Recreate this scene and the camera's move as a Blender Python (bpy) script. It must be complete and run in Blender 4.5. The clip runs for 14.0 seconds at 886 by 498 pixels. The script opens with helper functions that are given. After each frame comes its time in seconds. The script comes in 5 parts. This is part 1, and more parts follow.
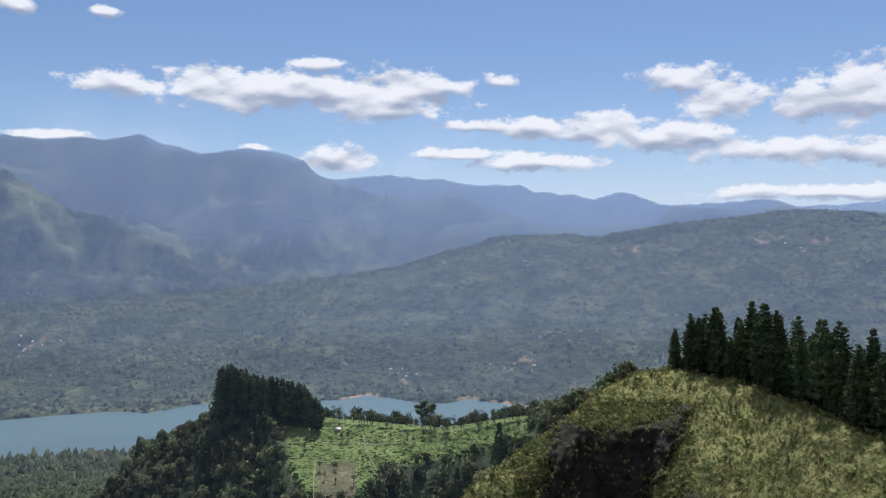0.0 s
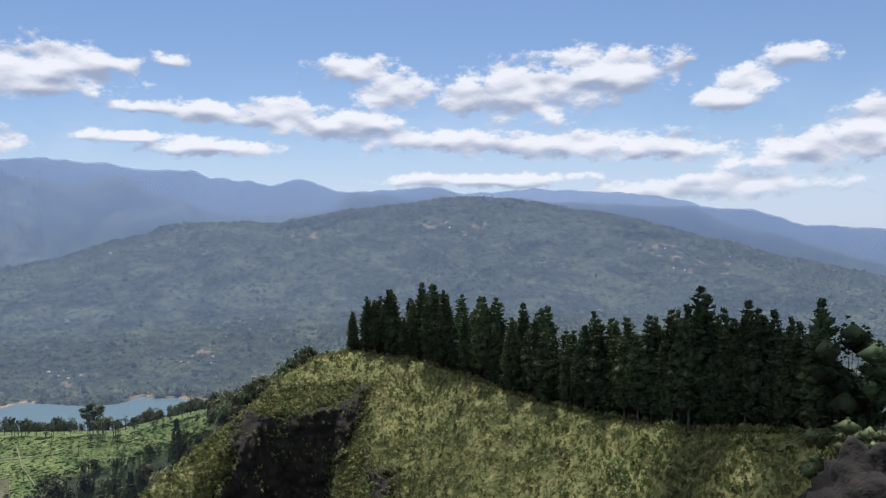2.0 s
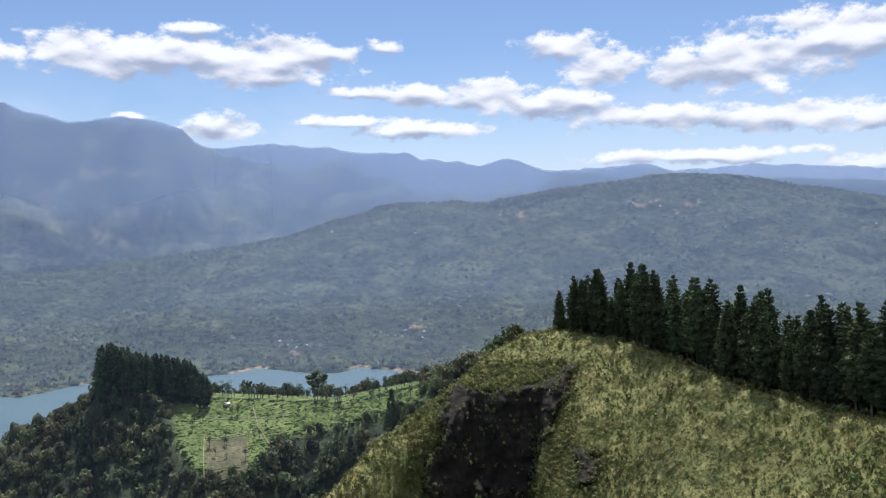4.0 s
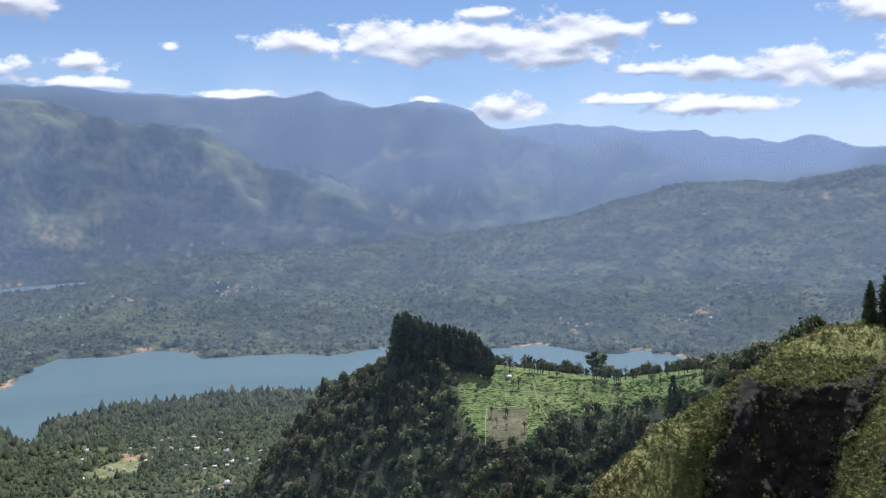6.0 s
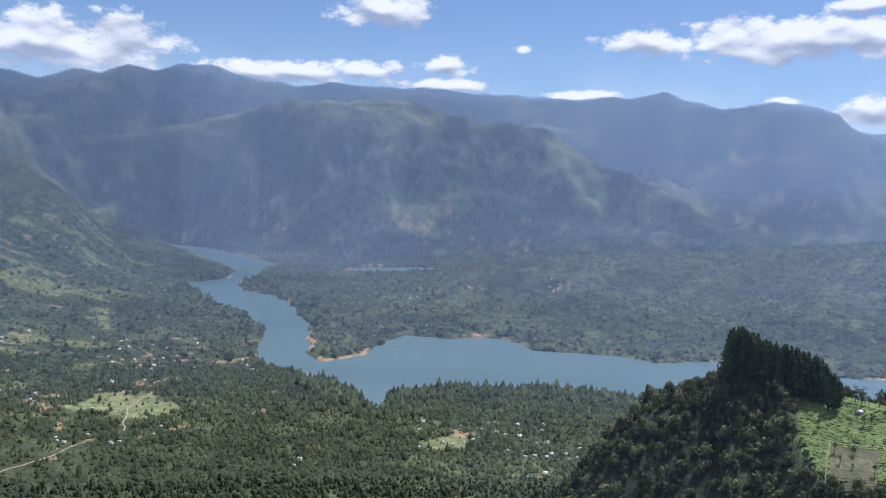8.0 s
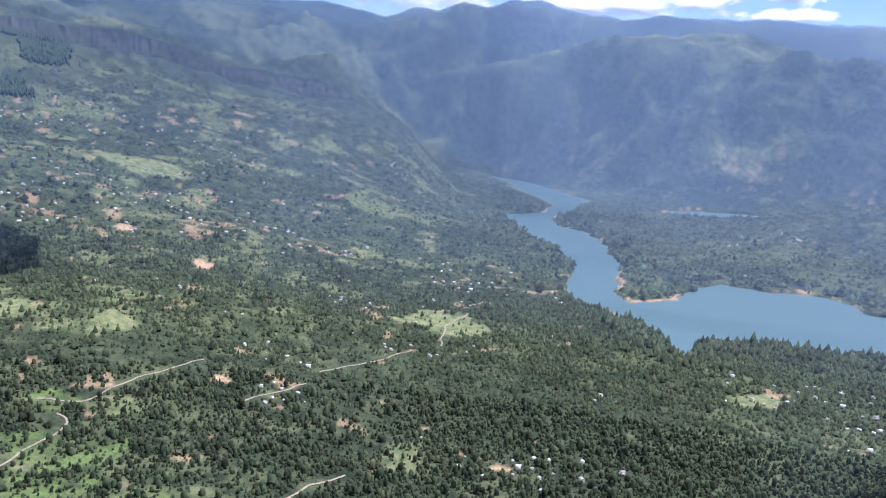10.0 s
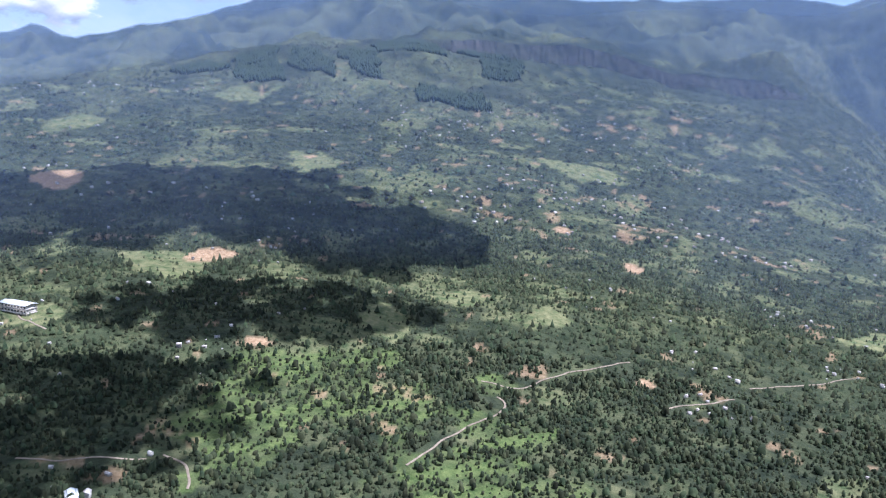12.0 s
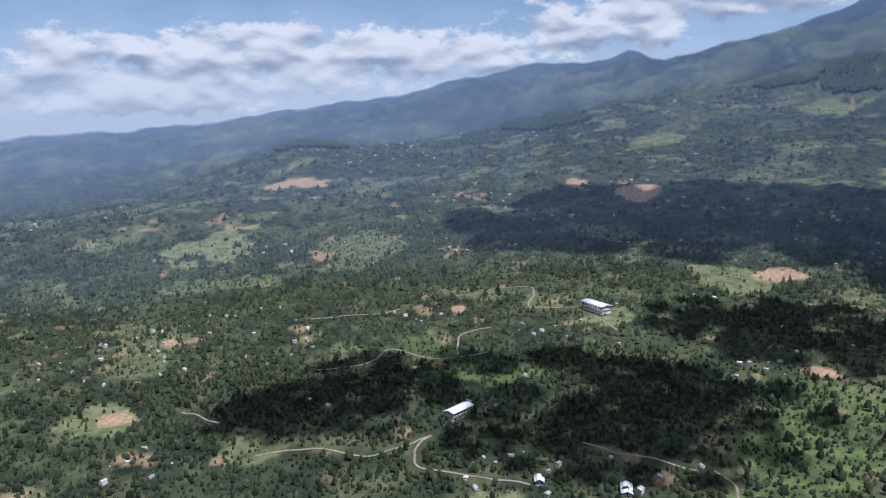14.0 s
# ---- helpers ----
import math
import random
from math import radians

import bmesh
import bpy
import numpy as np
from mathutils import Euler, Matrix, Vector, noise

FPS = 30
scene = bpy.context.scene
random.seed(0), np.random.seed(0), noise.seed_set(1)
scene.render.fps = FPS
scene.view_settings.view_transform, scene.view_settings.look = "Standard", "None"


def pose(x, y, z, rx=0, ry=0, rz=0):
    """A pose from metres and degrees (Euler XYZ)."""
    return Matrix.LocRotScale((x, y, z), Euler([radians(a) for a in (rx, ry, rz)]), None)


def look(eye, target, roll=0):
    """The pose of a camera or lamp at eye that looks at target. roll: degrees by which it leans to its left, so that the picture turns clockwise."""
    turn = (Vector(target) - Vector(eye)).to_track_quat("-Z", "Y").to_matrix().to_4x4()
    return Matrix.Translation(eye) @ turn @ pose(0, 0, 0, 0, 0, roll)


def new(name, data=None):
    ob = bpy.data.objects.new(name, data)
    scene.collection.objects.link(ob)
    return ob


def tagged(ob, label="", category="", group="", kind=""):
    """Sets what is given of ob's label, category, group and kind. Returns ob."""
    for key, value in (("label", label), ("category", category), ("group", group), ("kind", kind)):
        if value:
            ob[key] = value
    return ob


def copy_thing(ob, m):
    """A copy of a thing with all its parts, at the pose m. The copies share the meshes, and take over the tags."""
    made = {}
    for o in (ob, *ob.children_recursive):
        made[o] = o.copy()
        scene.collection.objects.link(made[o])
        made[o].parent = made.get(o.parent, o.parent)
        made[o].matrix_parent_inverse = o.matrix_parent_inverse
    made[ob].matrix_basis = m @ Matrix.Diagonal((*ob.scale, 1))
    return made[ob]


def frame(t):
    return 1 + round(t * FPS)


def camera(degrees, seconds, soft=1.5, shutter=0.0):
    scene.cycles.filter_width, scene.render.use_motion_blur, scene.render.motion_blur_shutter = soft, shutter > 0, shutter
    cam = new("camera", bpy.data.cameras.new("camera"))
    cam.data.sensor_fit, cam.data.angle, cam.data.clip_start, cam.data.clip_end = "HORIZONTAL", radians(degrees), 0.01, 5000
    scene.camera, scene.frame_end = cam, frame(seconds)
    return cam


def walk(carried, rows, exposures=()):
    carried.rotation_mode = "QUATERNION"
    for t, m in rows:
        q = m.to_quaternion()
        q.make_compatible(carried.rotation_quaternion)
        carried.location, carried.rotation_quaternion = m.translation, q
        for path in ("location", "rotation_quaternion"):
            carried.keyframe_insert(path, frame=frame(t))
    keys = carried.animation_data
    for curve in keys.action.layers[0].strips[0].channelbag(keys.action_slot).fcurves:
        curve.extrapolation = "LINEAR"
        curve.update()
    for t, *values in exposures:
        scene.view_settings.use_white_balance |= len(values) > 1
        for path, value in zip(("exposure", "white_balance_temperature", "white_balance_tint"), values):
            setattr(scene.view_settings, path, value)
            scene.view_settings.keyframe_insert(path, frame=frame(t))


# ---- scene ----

# ---------------------------------------------------------------- camera
# seconds, bearing to the left of the first view, pitch, roll (degrees); the eye stands at the origin
TURN = [
    (0.0, -0.00, -0.00, 0.00),
    (0.5, -9.28, 0.99, 0.14),
    (1.0, -17.73, 0.76, 0.79),
    (1.5, -21.57, 0.00, 0.85),
    (2.0, -22.16, -1.10, 0.88),
    (4.5, -2.60, -2.40, 1.46),
    (5.0, 2.04, -2.64, 1.65),
    (5.5, 6.44, -3.11, 1.25),
    (6.0, 11.77, -3.43, 0.70),
    (6.5, 17.06, -3.73, 0.02),
    (7.0, 22.82, -3.89, -0.59),
    (7.5, 29.07, -3.63, -1.21),
    (8.0, 34.97, -3.65, -2.15),
    (8.2, 37.21, -3.75, -2.51),
    (10.5, 63.70, -10.61, -3.41),
    (11.0, 71.34, -11.42, -2.80),
    (11.5, 78.63, -11.28, -1.90),
    (12.0, 86.37, -10.04, -1.32),
    (12.5, 94.53, -9.00, -1.08),
    (13.0, 102.62, -8.42, -1.09),
    (13.5, 112.46, -8.73, -0.31),
    (14.0, 124.80, -9.17, 0.63),
]
cam = camera(56.71, 14.0, soft=1.25)
walk(cam, [(t, pose(0, 0, 0, 90 + pitch, roll, yaw)) for t, yaw, pitch, roll in TURN],
     exposures=[(0.0, 0.36, 6050, 14), (0.5, 0.27, 6050, 14), (1.0, 0.29, 6050, 14), (2.0, 0.38, 6050, 14), (5.0, 0.58, 5950, 15), (8.0, 0.46, 5700, 15), (11.0, 1.02, 5350, 19), (12.5, 0.55, 5350, 18), (14.0, 0.12, 5500, 16)])

# ---------------------------------------------------------------- sun and sky
SUN_BEARING, SUN_HEIGHT = -12.0, 66.0
WATER = -250.0


def bearing(az, r, z=0.0):
    """The point r metres away at az degrees to the left of the first view."""
    return Vector((-math.sin(radians(az)) * r, math.cos(radians(az)) * r, z))


sun_way = bearing(SUN_BEARING, math.cos(radians(SUN_HEIGHT)), math.sin(radians(SUN_HEIGHT)))
sun = new("sun", bpy.data.lights.new("sun", "SUN"))
sun.data.energy, sun.data.angle, sun.data.color = 4.2, radians(0.8), (1.0, 0.97, 0.92)
sun.matrix_world = look(sun_way * 900, (0, 0, 0))

# centres and half sizes of the clouds in degrees: bearing, height, half width, half height
CLOUDS_AHEAD = [
    (21.2, 10.6, 3.4, 0.78), (16.6, 10.9, 3.3, 1.27), (11.8, 10.7, 4.5, 1.49), (7.2, 10.7, 4.3, 1.59), (2.1, 10.8, 4.3, 1.45), (3.7, 9.5, 3.5, 0.77),
    (8.8, 12.5, 1.9, 0.48), (-4.1, 11.4, 1.1, 0.6), (7.6, 6.1, 2.5, 0.97), (25.5, 7.0, 2.9, 0.32), (12.9, 6.8, 1.3, 0.23), (27.4, 14.8, 0.9, 0.59),
    (22.4, 15.0, 1.0, 0.31),
]
CLOUDS_RIGHT = [
    (-15.9, 11.2, 2.7, 0.94), (-19.0, 9.9, 3.1, 1.33), (-24.1, 9.2, 2.4, 1.33), (-28.8, 9.7, 5.0, 2.08), (-31.1, 11.7, 1.9, 1.04), (-35.7, 10.7, 3.7, 1.47),
    (-41.1, 8.5, 1.8, 0.8), (-42.8, 9.8, 2.1, 0.89), (-45.2, 11.0, 2.0, 0.87), (-2.9, 8.5, 2.6, 0.43), (-6.1, 8.3, 2.5, 0.81), (-10.9, 8.3, 3.4, 1.13),
    (-15.1, 7.4, 5.0, 0.96), (-22.1, 6.4, 5.9, 0.85), (-30.7, 6.0, 7.7, 0.96), (-38.2, 5.5, 3.3, 1.05), (-45.8, 5.0, 4.0, 1.43), (-49.7, 6.0, 2.5, 1.72),
    (-1.1, 6.6, 3.1, 0.43), (-6.7, 6.0, 4.7, 0.67), (-24.8, 3.6, 7.8, 0.51), (-40.0, 2.8, 8.2, 0.82),
]
CLOUDS_MIDDLE = [
    (60.8, 8.6, 3.8, 1.69), (56.6, 8.7, 3.7, 1.74), (62.1, 8.9, 1.8, 1.33), (48.4, 7.9, 3.3, 0.73), (44.7, 8.0, 2.6, 0.67), (40.9, 8.5, 2.3, 0.6),
    (35.1, 9.0, 1.6, 0.64), (36.2, 7.6, 3.1, 0.45), (25.7, 7.2, 2.8, 0.38), (39.9, 12.3, 3.3, 1.09), (29.9, 10.2, 0.7, 0.33), (12.9, 6.9, 1.0, 0.25),
]
CLOUDS_LEFT = [
    (117.2, 6.0, 2.2, 1.79), (111.3, 6.8, 4.9, 1.63), (103.7, 7.6, 4.6, 1.38), (94.6, 8.2, 7.4, 1.08), (83.8, 8.0, 8.5, 0.83),
    (121.1, 3.6, 1.5, 0.84), (116.6, 5.0, 3.0, 1.37), (111.2, 5.7, 2.1, 1.59), (106.1, 6.6, 2.9, 0.89), (95.6, 7.6, 8.7, 0.51), (149.1, 3.9, 3.0, 1.9),
    (145.1, 4.5, 2.4, 0.98), (141.8, 3.5, 6.6, 2.2), (135.9, 5.0, 3.6, 1.5), (133.3, 3.7, 8.0, 2.2), (128.0, 5.2, 3.1, 1.03), (125.3, 4.2, 6.4, 1.8),
    (144.6, 1.9, 11.2, 1.61),
]


def build_sky():
    world = bpy.data.worlds.new("sky")
    scene.world = world
    world.use_nodes = True
    nodes, links = world.node_tree.nodes, world.node_tree.links
    nodes.clear()

    def math_node(kind, a, b=None, c=None):
        n = nodes.new("ShaderNodeMath")
        n.operation = kind
        for i, v in enumerate((a, b, c)):
            if v is None:
                continue
            if isinstance(v, (int, float)):
                n.inputs[i].default_value = v
            else:
                links.new(v, n.inputs[i])
        return n.outputs[0]

    def step(v, low, high, a=0.0, b=1.0):
        n = nodes.new("ShaderNodeMapRange")
        n.interpolation_type = "SMOOTHSTEP"
        links.new(v, n.inputs[0])
        for i, q in enumerate((low, high, a, b)):
            n.inputs[i + 1].default_value = q
        return n.outputs[0]

    def mix(fac, a, b):
        n = nodes.new("ShaderNodeMix")
        n.data_type = "RGBA"
        links.new(fac, n.inputs[0])
        for i, v in ((6, a), (7, b)):
            if isinstance(v, tuple):
                n.inputs[i].default_value = (*v, 1)
            else:
                links.new(v, n.inputs[i])
        return n.outputs[2]

    sky = nodes.new("ShaderNodeTexSky")
    sky.sky_type, sky.sun_disc = "NISHITA", False
    sky.sun_elevation, sky.sun_rotation = radians(SUN_HEIGHT), radians(-SUN_BEARING)
    sky.altitude, sky.air_density, sky.dust_density, sky.ozone_density = 900, 1.0, 0.7, 3.0
    blue = nodes.new("ShaderNodeVectorMath")
    blue.operation = "SCALE"
    links.new(sky.outputs[0], blue.inputs[0])
    blue.inputs["Scale"].default_value = 0.076

    way = nodes.new("ShaderNodeTexCoord").outputs["Generated"]
    split = nodes.new("ShaderNodeSeparateXYZ")
    links.new(way, split.inputs[0])
    x, y, z = split.outputs
    az = math_node("MULTIPLY", math_node("ARCTAN2", math_node("MULTIPLY", x, -1.0), y), 57.2958)
    el = math_node("MULTIPLY", math_node("ARCSINE", z), 57.2958)

    def billow(lift, scale, detail, rough):
        place = nodes.new("ShaderNodeCombineXYZ")
        links.new(math_node("MULTIPLY", az, 0.6), place.inputs[0])
        links.new(math_node("ADD", el, lift), place.inputs[1])
        n = nodes.new("ShaderNodeTexNoise")
        links.new(place.outputs[0], n.inputs["Vector"])
        n.inputs["Scale"].default_value, n.inputs["Detail"].default_value = scale, detail
        n.inputs["Roughness"].default_value = rough
        return n.outputs[0]

    def nearest(lift):
        """1 in the middle of the clouds, 0 at their edges, looked up so many degrees higher."""
        place = nodes.new("ShaderNodeCombineXYZ")
        links.new(az, place.inputs[0])
        links.new(math_node("ADD", el, lift), place.inputs[1])
        best = None
        for a, e, w, h in CLOUDS_AHEAD + CLOUDS_RIGHT + CLOUDS_MIDDLE + CLOUDS_LEFT:
            n = nodes.new("ShaderNodeVectorMath")
            n.operation = "MULTIPLY_ADD"
            links.new(place.outputs[0], n.inputs[0])
            n.inputs[1].default_value, n.inputs[2].default_value = (1 / w, 1 / h, 0), (-a / w, -e / h, 0)
            far = nodes.new("ShaderNodeVectorMath")
            far.operation = "LENGTH"
            links.new(n.outputs[0], far.inputs[0])
            best = far.outputs["Value"] if best is None else math_node("SMOOTH_MIN", best, far.outputs["Value"], 0.35)
        return math_node("MAXIMUM", math_node("SUBTRACT", 1.0, best), -1.2)

    field, above = nearest(0.0), nearest(0.45)
    big = math_node("SUBTRACT", billow(0.0, 0.42, 5.0, 0.55), 0.5)
    fine = math_node("SUBTRACT", billow(5.0, 1.15, 9.0, 0.66), 0.5)
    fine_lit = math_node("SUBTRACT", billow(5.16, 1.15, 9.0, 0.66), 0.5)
    body = math_node("ADD", math_node("ADD", math_node("MULTIPLY", field, 1.25), math_node("MULTIPLY", big, 2.7)), math_node("MULTIPLY", fine, 3.0))
    body = math_node("ADD", body, 0.13)
    cover = math_node("MULTIPLY", step(body, -0.10, 0.66), step(el, 1.4, 4.2, 0.55, 1.0))
    # thin veil of high cloud low over the horizon
    thin = math_node("MULTIPLY", step(el, 12.0, 1.5), step(billow(3.0, 0.16, 6.0, 0.6), 0.30, 0.75))
    swell = math_node("SUBTRACT", billow(0.0, 0.42, 1.5, 0.5), billow(0.45, 0.42, 1.5, 0.5))
    relief = math_node("ADD", math_node("MULTIPLY", swell, 2.3), math_node("MULTIPLY", math_node("SUBTRACT", fine, fine_lit), 0.30))
    tone = math_node("ADD", math_node("MULTIPLY", relief, 2.3), math_node("MULTIPLY", math_node("SUBTRACT", field, above), 1.0))
    puff = mix(step(tone, -0.70, 0.50), (0.27, 0.31, 0.39), (0.70, 0.70, 0.69))
    hazy = mix(math_node("MAXIMUM", math_node("MULTIPLY", thin, 0.9), step(el, 8.5, 0.5, 0.0, 0.75)), blue.outputs[0], (0.46, 0.53, 0.64))
    colour = mix(math_node("MULTIPLY", cover, 0.96), hazy, puff)
    # bright cloud overhead, never in view, added to lift the ambient light
    over = nodes.new("ShaderNodeTexNoise")
    over.inputs["Scale"].default_value, over.inputs["Detail"].default_value = 3.2, 6
    links.new(way, over.inputs["Vector"])
    aloft_fill = math_node("MULTIPLY", step(over.outputs[0], 0.44, 0.56), step(el, 19.0, 30.0))
    colour = mix(aloft_fill, colour, (0.86, 0.87, 0.88))
    background = nodes.new("ShaderNodeBackground")
    links.new(colour, background.inputs[0])
    out = nodes.new("ShaderNodeOutputWorld")
    links.new(background.outputs[0], out.inputs[0])


build_sky()


# ---------------------------------------------------------------- materials
def material(name, low, high, scale=1.0, rough=0.9, bump=0.3, bump_scale=None, stain=None, random_by=None, spread=0.25, translucent=0.0):
    """Two colours mixed by noise at two sizes, with relief; random_by: Island, Object or Plant sets pieces apart."""
    m = bpy.data.materials.new(name)
    m.use_nodes = True
    nodes, links = m.node_tree.nodes, m.node_tree.links
    shader = nodes["Principled BSDF"]
    place = nodes.new("ShaderNodeTexCoord")

    def noise_node(s, detail):
        n = nodes.new("ShaderNodeTexNoise")
        links.new(place.outputs["Object"], n.inputs["Vector"])
        n.inputs["Scale"].default_value, n.inputs["Detail"].default_value = s, detail
        return n

    ramp = nodes.new("ShaderNodeValToRGB")
    ramp.color_ramp.elements[0].position, ramp.color_ramp.elements[1].position = 0.32, 0.68
    ramp.color_ramp.elements[0].color, ramp.color_ramp.elements[1].color = (*low, 1), (*high, 1)
    links.new(noise_node(scale, 6).outputs[0], ramp.inputs[0])
    colour = ramp.outputs[0]
    wide = nodes.new("ShaderNodeMix")
    wide.data_type, wide.blend_type = "RGBA", "MIX"
    wide.inputs[7].default_value = (*(stain or tuple(c * 0.7 for c in low)), 1)
    limit = nodes.new("ShaderNodeMapRange")
    links.new(noise_node(scale * 0.13, 3).outputs[0], limit.inputs[0])
    limit.inputs[1].default_value, limit.inputs[2].default_value, limit.inputs[4].default_value = 0.45, 0.7, 0.6
    links.new(limit.outputs[0], wide.inputs[0])
    links.new(colour, wide.inputs[6])
    colour = wide.outputs[2]
    if random_by:
        pick = nodes.new("ShaderNodeNewGeometry").outputs["Random Per Island"] if random_by == "Island" else nodes.new("ShaderNodeObjectInfo").outputs["Random"]
        if random_by == "Plant":
            own = nodes.new("ShaderNodeAttribute")
            own.attribute_name = "plant"
            pick = own.outputs["Fac"]
        tone = nodes.new("ShaderNodeHueSaturation")
        bright = nodes.new("ShaderNodeMapRange")
        links.new(pick, bright.inputs[0])
        bright.inputs[3].default_value, bright.inputs[4].default_value = 1 - spread, 1 + spread * 1.6
        links.new(bright.outputs[0], tone.inputs["Value"])
        hue = nodes.new("ShaderNodeMapRange")
        shift = nodes.new("ShaderNodeMath")
        shift.operation = "FRACT"
        grow = nodes.new("ShaderNodeMath")
        grow.operation = "MULTIPLY"
        grow.inputs[1].default_value = 17.3
        links.new(pick, grow.inputs[0])
        links.new(grow.outputs[0], shift.inputs[0])
        links.new(shift.outputs[0], hue.inputs[0])
        hue.inputs[3].default_value, hue.inputs[4].default_value = 0.5 - spread * 0.07, 0.5 + spread * 0.07
        links.new(hue.outputs[0], tone.inputs["Hue"])
        links.new(colour, tone.inputs["Color"])
        colour = tone.outputs[0]
    links.new(colour, shader.inputs["Base Color"])
    shader.inputs["Roughness"].default_value = rough
    shader.inputs["Specular IOR Level"].default_value = 0.25
    if bump:
        relief = nodes.new("ShaderNodeBump")
        relief.inputs["Strength"].default_value = bump
        relief.inputs["Distance"].default_value = 0.4 / (bump_scale or scale * 3)
        links.new(noise_node(bump_scale or scale * 3, 5).outputs[0], relief.inputs["Height"])
        links.new(relief.outputs[0], shader.inputs["Normal"])
    if translucent:
        leaf = nodes.new("ShaderNodeBsdfTranslucent")
        links.new(colour, leaf.inputs[0])
        both = nodes.new("ShaderNodeMixShader")
        both.inputs[0].default_value = translucent
        links.new(shader.outputs[0], both.inputs[1])
        links.new(leaf.outputs[0], both.inputs[2])
        links.new(both.outputs[0], nodes["Material Output"].inputs[0])
    return m


NEEDLES = material("pine_needles", (0.026, 0.044, 0.020), (0.092, 0.116, 0.052), 0.5, 0.85, 0.3, random_by="Object", spread=0.3, translucent=0.2)
LEAVES = material("broad_leaves", (0.048, 0.068, 0.028), (0.150, 0.165, 0.076), 0.9, 0.8, 0.3, random_by="Island", spread=0.6, translucent=0.25)
FOREST = material("valley_forest", (0.014, 0.022, 0.013), (0.064, 0.076, 0.042), 0.05, 0.9, 0.4, 0.6, random_by="Island", spread=0.80, translucent=0.15)
GARDEN = material("garden_trees", (0.020, 0.029, 0.014), (0.064, 0.075, 0.035), 0.12, 0.9, 0.4, 0.6, random_by="Island", spread=0.5, translucent=0.15)
SLOPE_LEAVES = material("slope_leaves", (0.028, 0.044, 0.019), (0.135, 0.150, 0.068), 0.35, 0.8, 0.3, stain=(0.085, 0.062, 0.036), random_by="Plant", spread=0.55, translucent=0.25)
BARK = material("bark", (0.055, 0.045, 0.036), (0.13, 0.105, 0.085), 3.0, 0.95, 0.5, random_by="Object")
DRY_GRASS = material("dry_grass", (0.120, 0.140, 0.046), (0.270, 0.250, 0.096), 0.30, 0.95, 0.0, stain=(0.200, 0.150, 0.072), random_by="Plant", spread=0.30, translucent=0.35)
SHRUB = material("shrub_leaves", (0.080, 0.108, 0.034), (0.205, 0.215, 0.080), 0.4, 0.85, 0.3, stain=(0.165, 0.120, 0.060), random_by="Plant", spread=0.34, translucent=0.25)
TEA = material("tea_leaves", (0.050, 0.090, 0.018), (0.100, 0.145, 0.034), 0.3, 0.7, 0.3, random_by="Island", spread=0.25, translucent=0.2)
PLOUGHED = material("ploughed_soil", (0.085, 0.090, 0.045), (0.175, 0.155, 0.090), 0.6, 0.95, 0.4)
TRACK = material("earth_road", (0.21, 0.165, 0.12), (0.36, 0.29, 0.215), 0.3, 0.95, 0.3)
PLASTER = material("plaster", (0.36, 0.32, 0.27), (0.60, 0.56, 0.50), 0.4, 0.9, 0.1, random_by="Object", spread=0.3)
ROOF = material("sheet_roof", (0.24, 0.18, 0.15), (0.66, 0.64, 0.61), 0.12, 0.55, 0.2, stain=(0.27, 0.13, 0.08), random_by="Object", spread=0.35)
ROOF_FAR = material("sheet_roof_mixed", (0.26, 0.20, 0.17), (0.74, 0.72, 0.69), 0.12, 0.55, 0.2, stain=(0.27, 0.13, 0.08), random_by="Island", spread=0.35)
WHITE_ROOF = material("white_roof", (0.72, 0.73, 0.75), (0.82, 0.83, 0.85), 0.3, 0.45, 0.1, stain=(0.6, 0.58, 0.55))
DARK_WOOD = material("dark_wood", (0.04, 0.03, 0.025), (0.09, 0.07, 0.05), 2.0, 0.7, 0.2)
DARK_GLASS = material("dark_glass", (0.02, 0.025, 0.03), (0.04, 0.045, 0.05), 1.0, 0.15, 0.0)
CLOUD = material("cloud", (0.82, 0.83, 0.85), (0.9, 0.9, 0.9), 0.02, 1.0, 0.0, stain=(0.78, 0.8, 0.83))
CLIFF_ROCK = material("cliff_rock", (0.050, 0.044, 0.038), (0.125, 0.108, 0.090), 0.06, 0.9, 0.8, 0.15, stain=(0.05, 0.06, 0.03))
ROCK = material("dark_rock", (0.010, 0.009, 0.008), (0.034, 0.028, 0.023), 0.25, 0.95, 0.9, 0.5, stain=(0.026, 0.023, 0.013))


def water_material():
    m = bpy.data.materials.new("lake_water")
    m.use_nodes = True
    nodes, links = m.node_tree.nodes, m.node_tree.links
    shader = nodes["Principled BSDF"]
    shader.inputs["Base Color"].default_value = (0.085, 0.135, 0.145, 1)
    shader.inputs["Roughness"].default_value = 0.3
    shader.inputs["IOR"].default_value = 1.33
    place = nodes.new("ShaderNodeTexCoord")
    wave = nodes.new("ShaderNodeTexNoise")
    wave.inputs["Scale"].default_value, wave.inputs["Detail"].default_value = 0.25, 4
    relief = nodes.new("ShaderNodeBump")
    relief.inputs["Strength"].default_value, relief.inputs["Distance"].default_value = 0.15, 0.6
    links.new(place.outputs["Object"], wave.inputs["Vector"])
    links.new(wave.outputs[0], relief.inputs["Height"])
    links.new(relief.outputs[0], shader.inputs["Normal"])
    return m


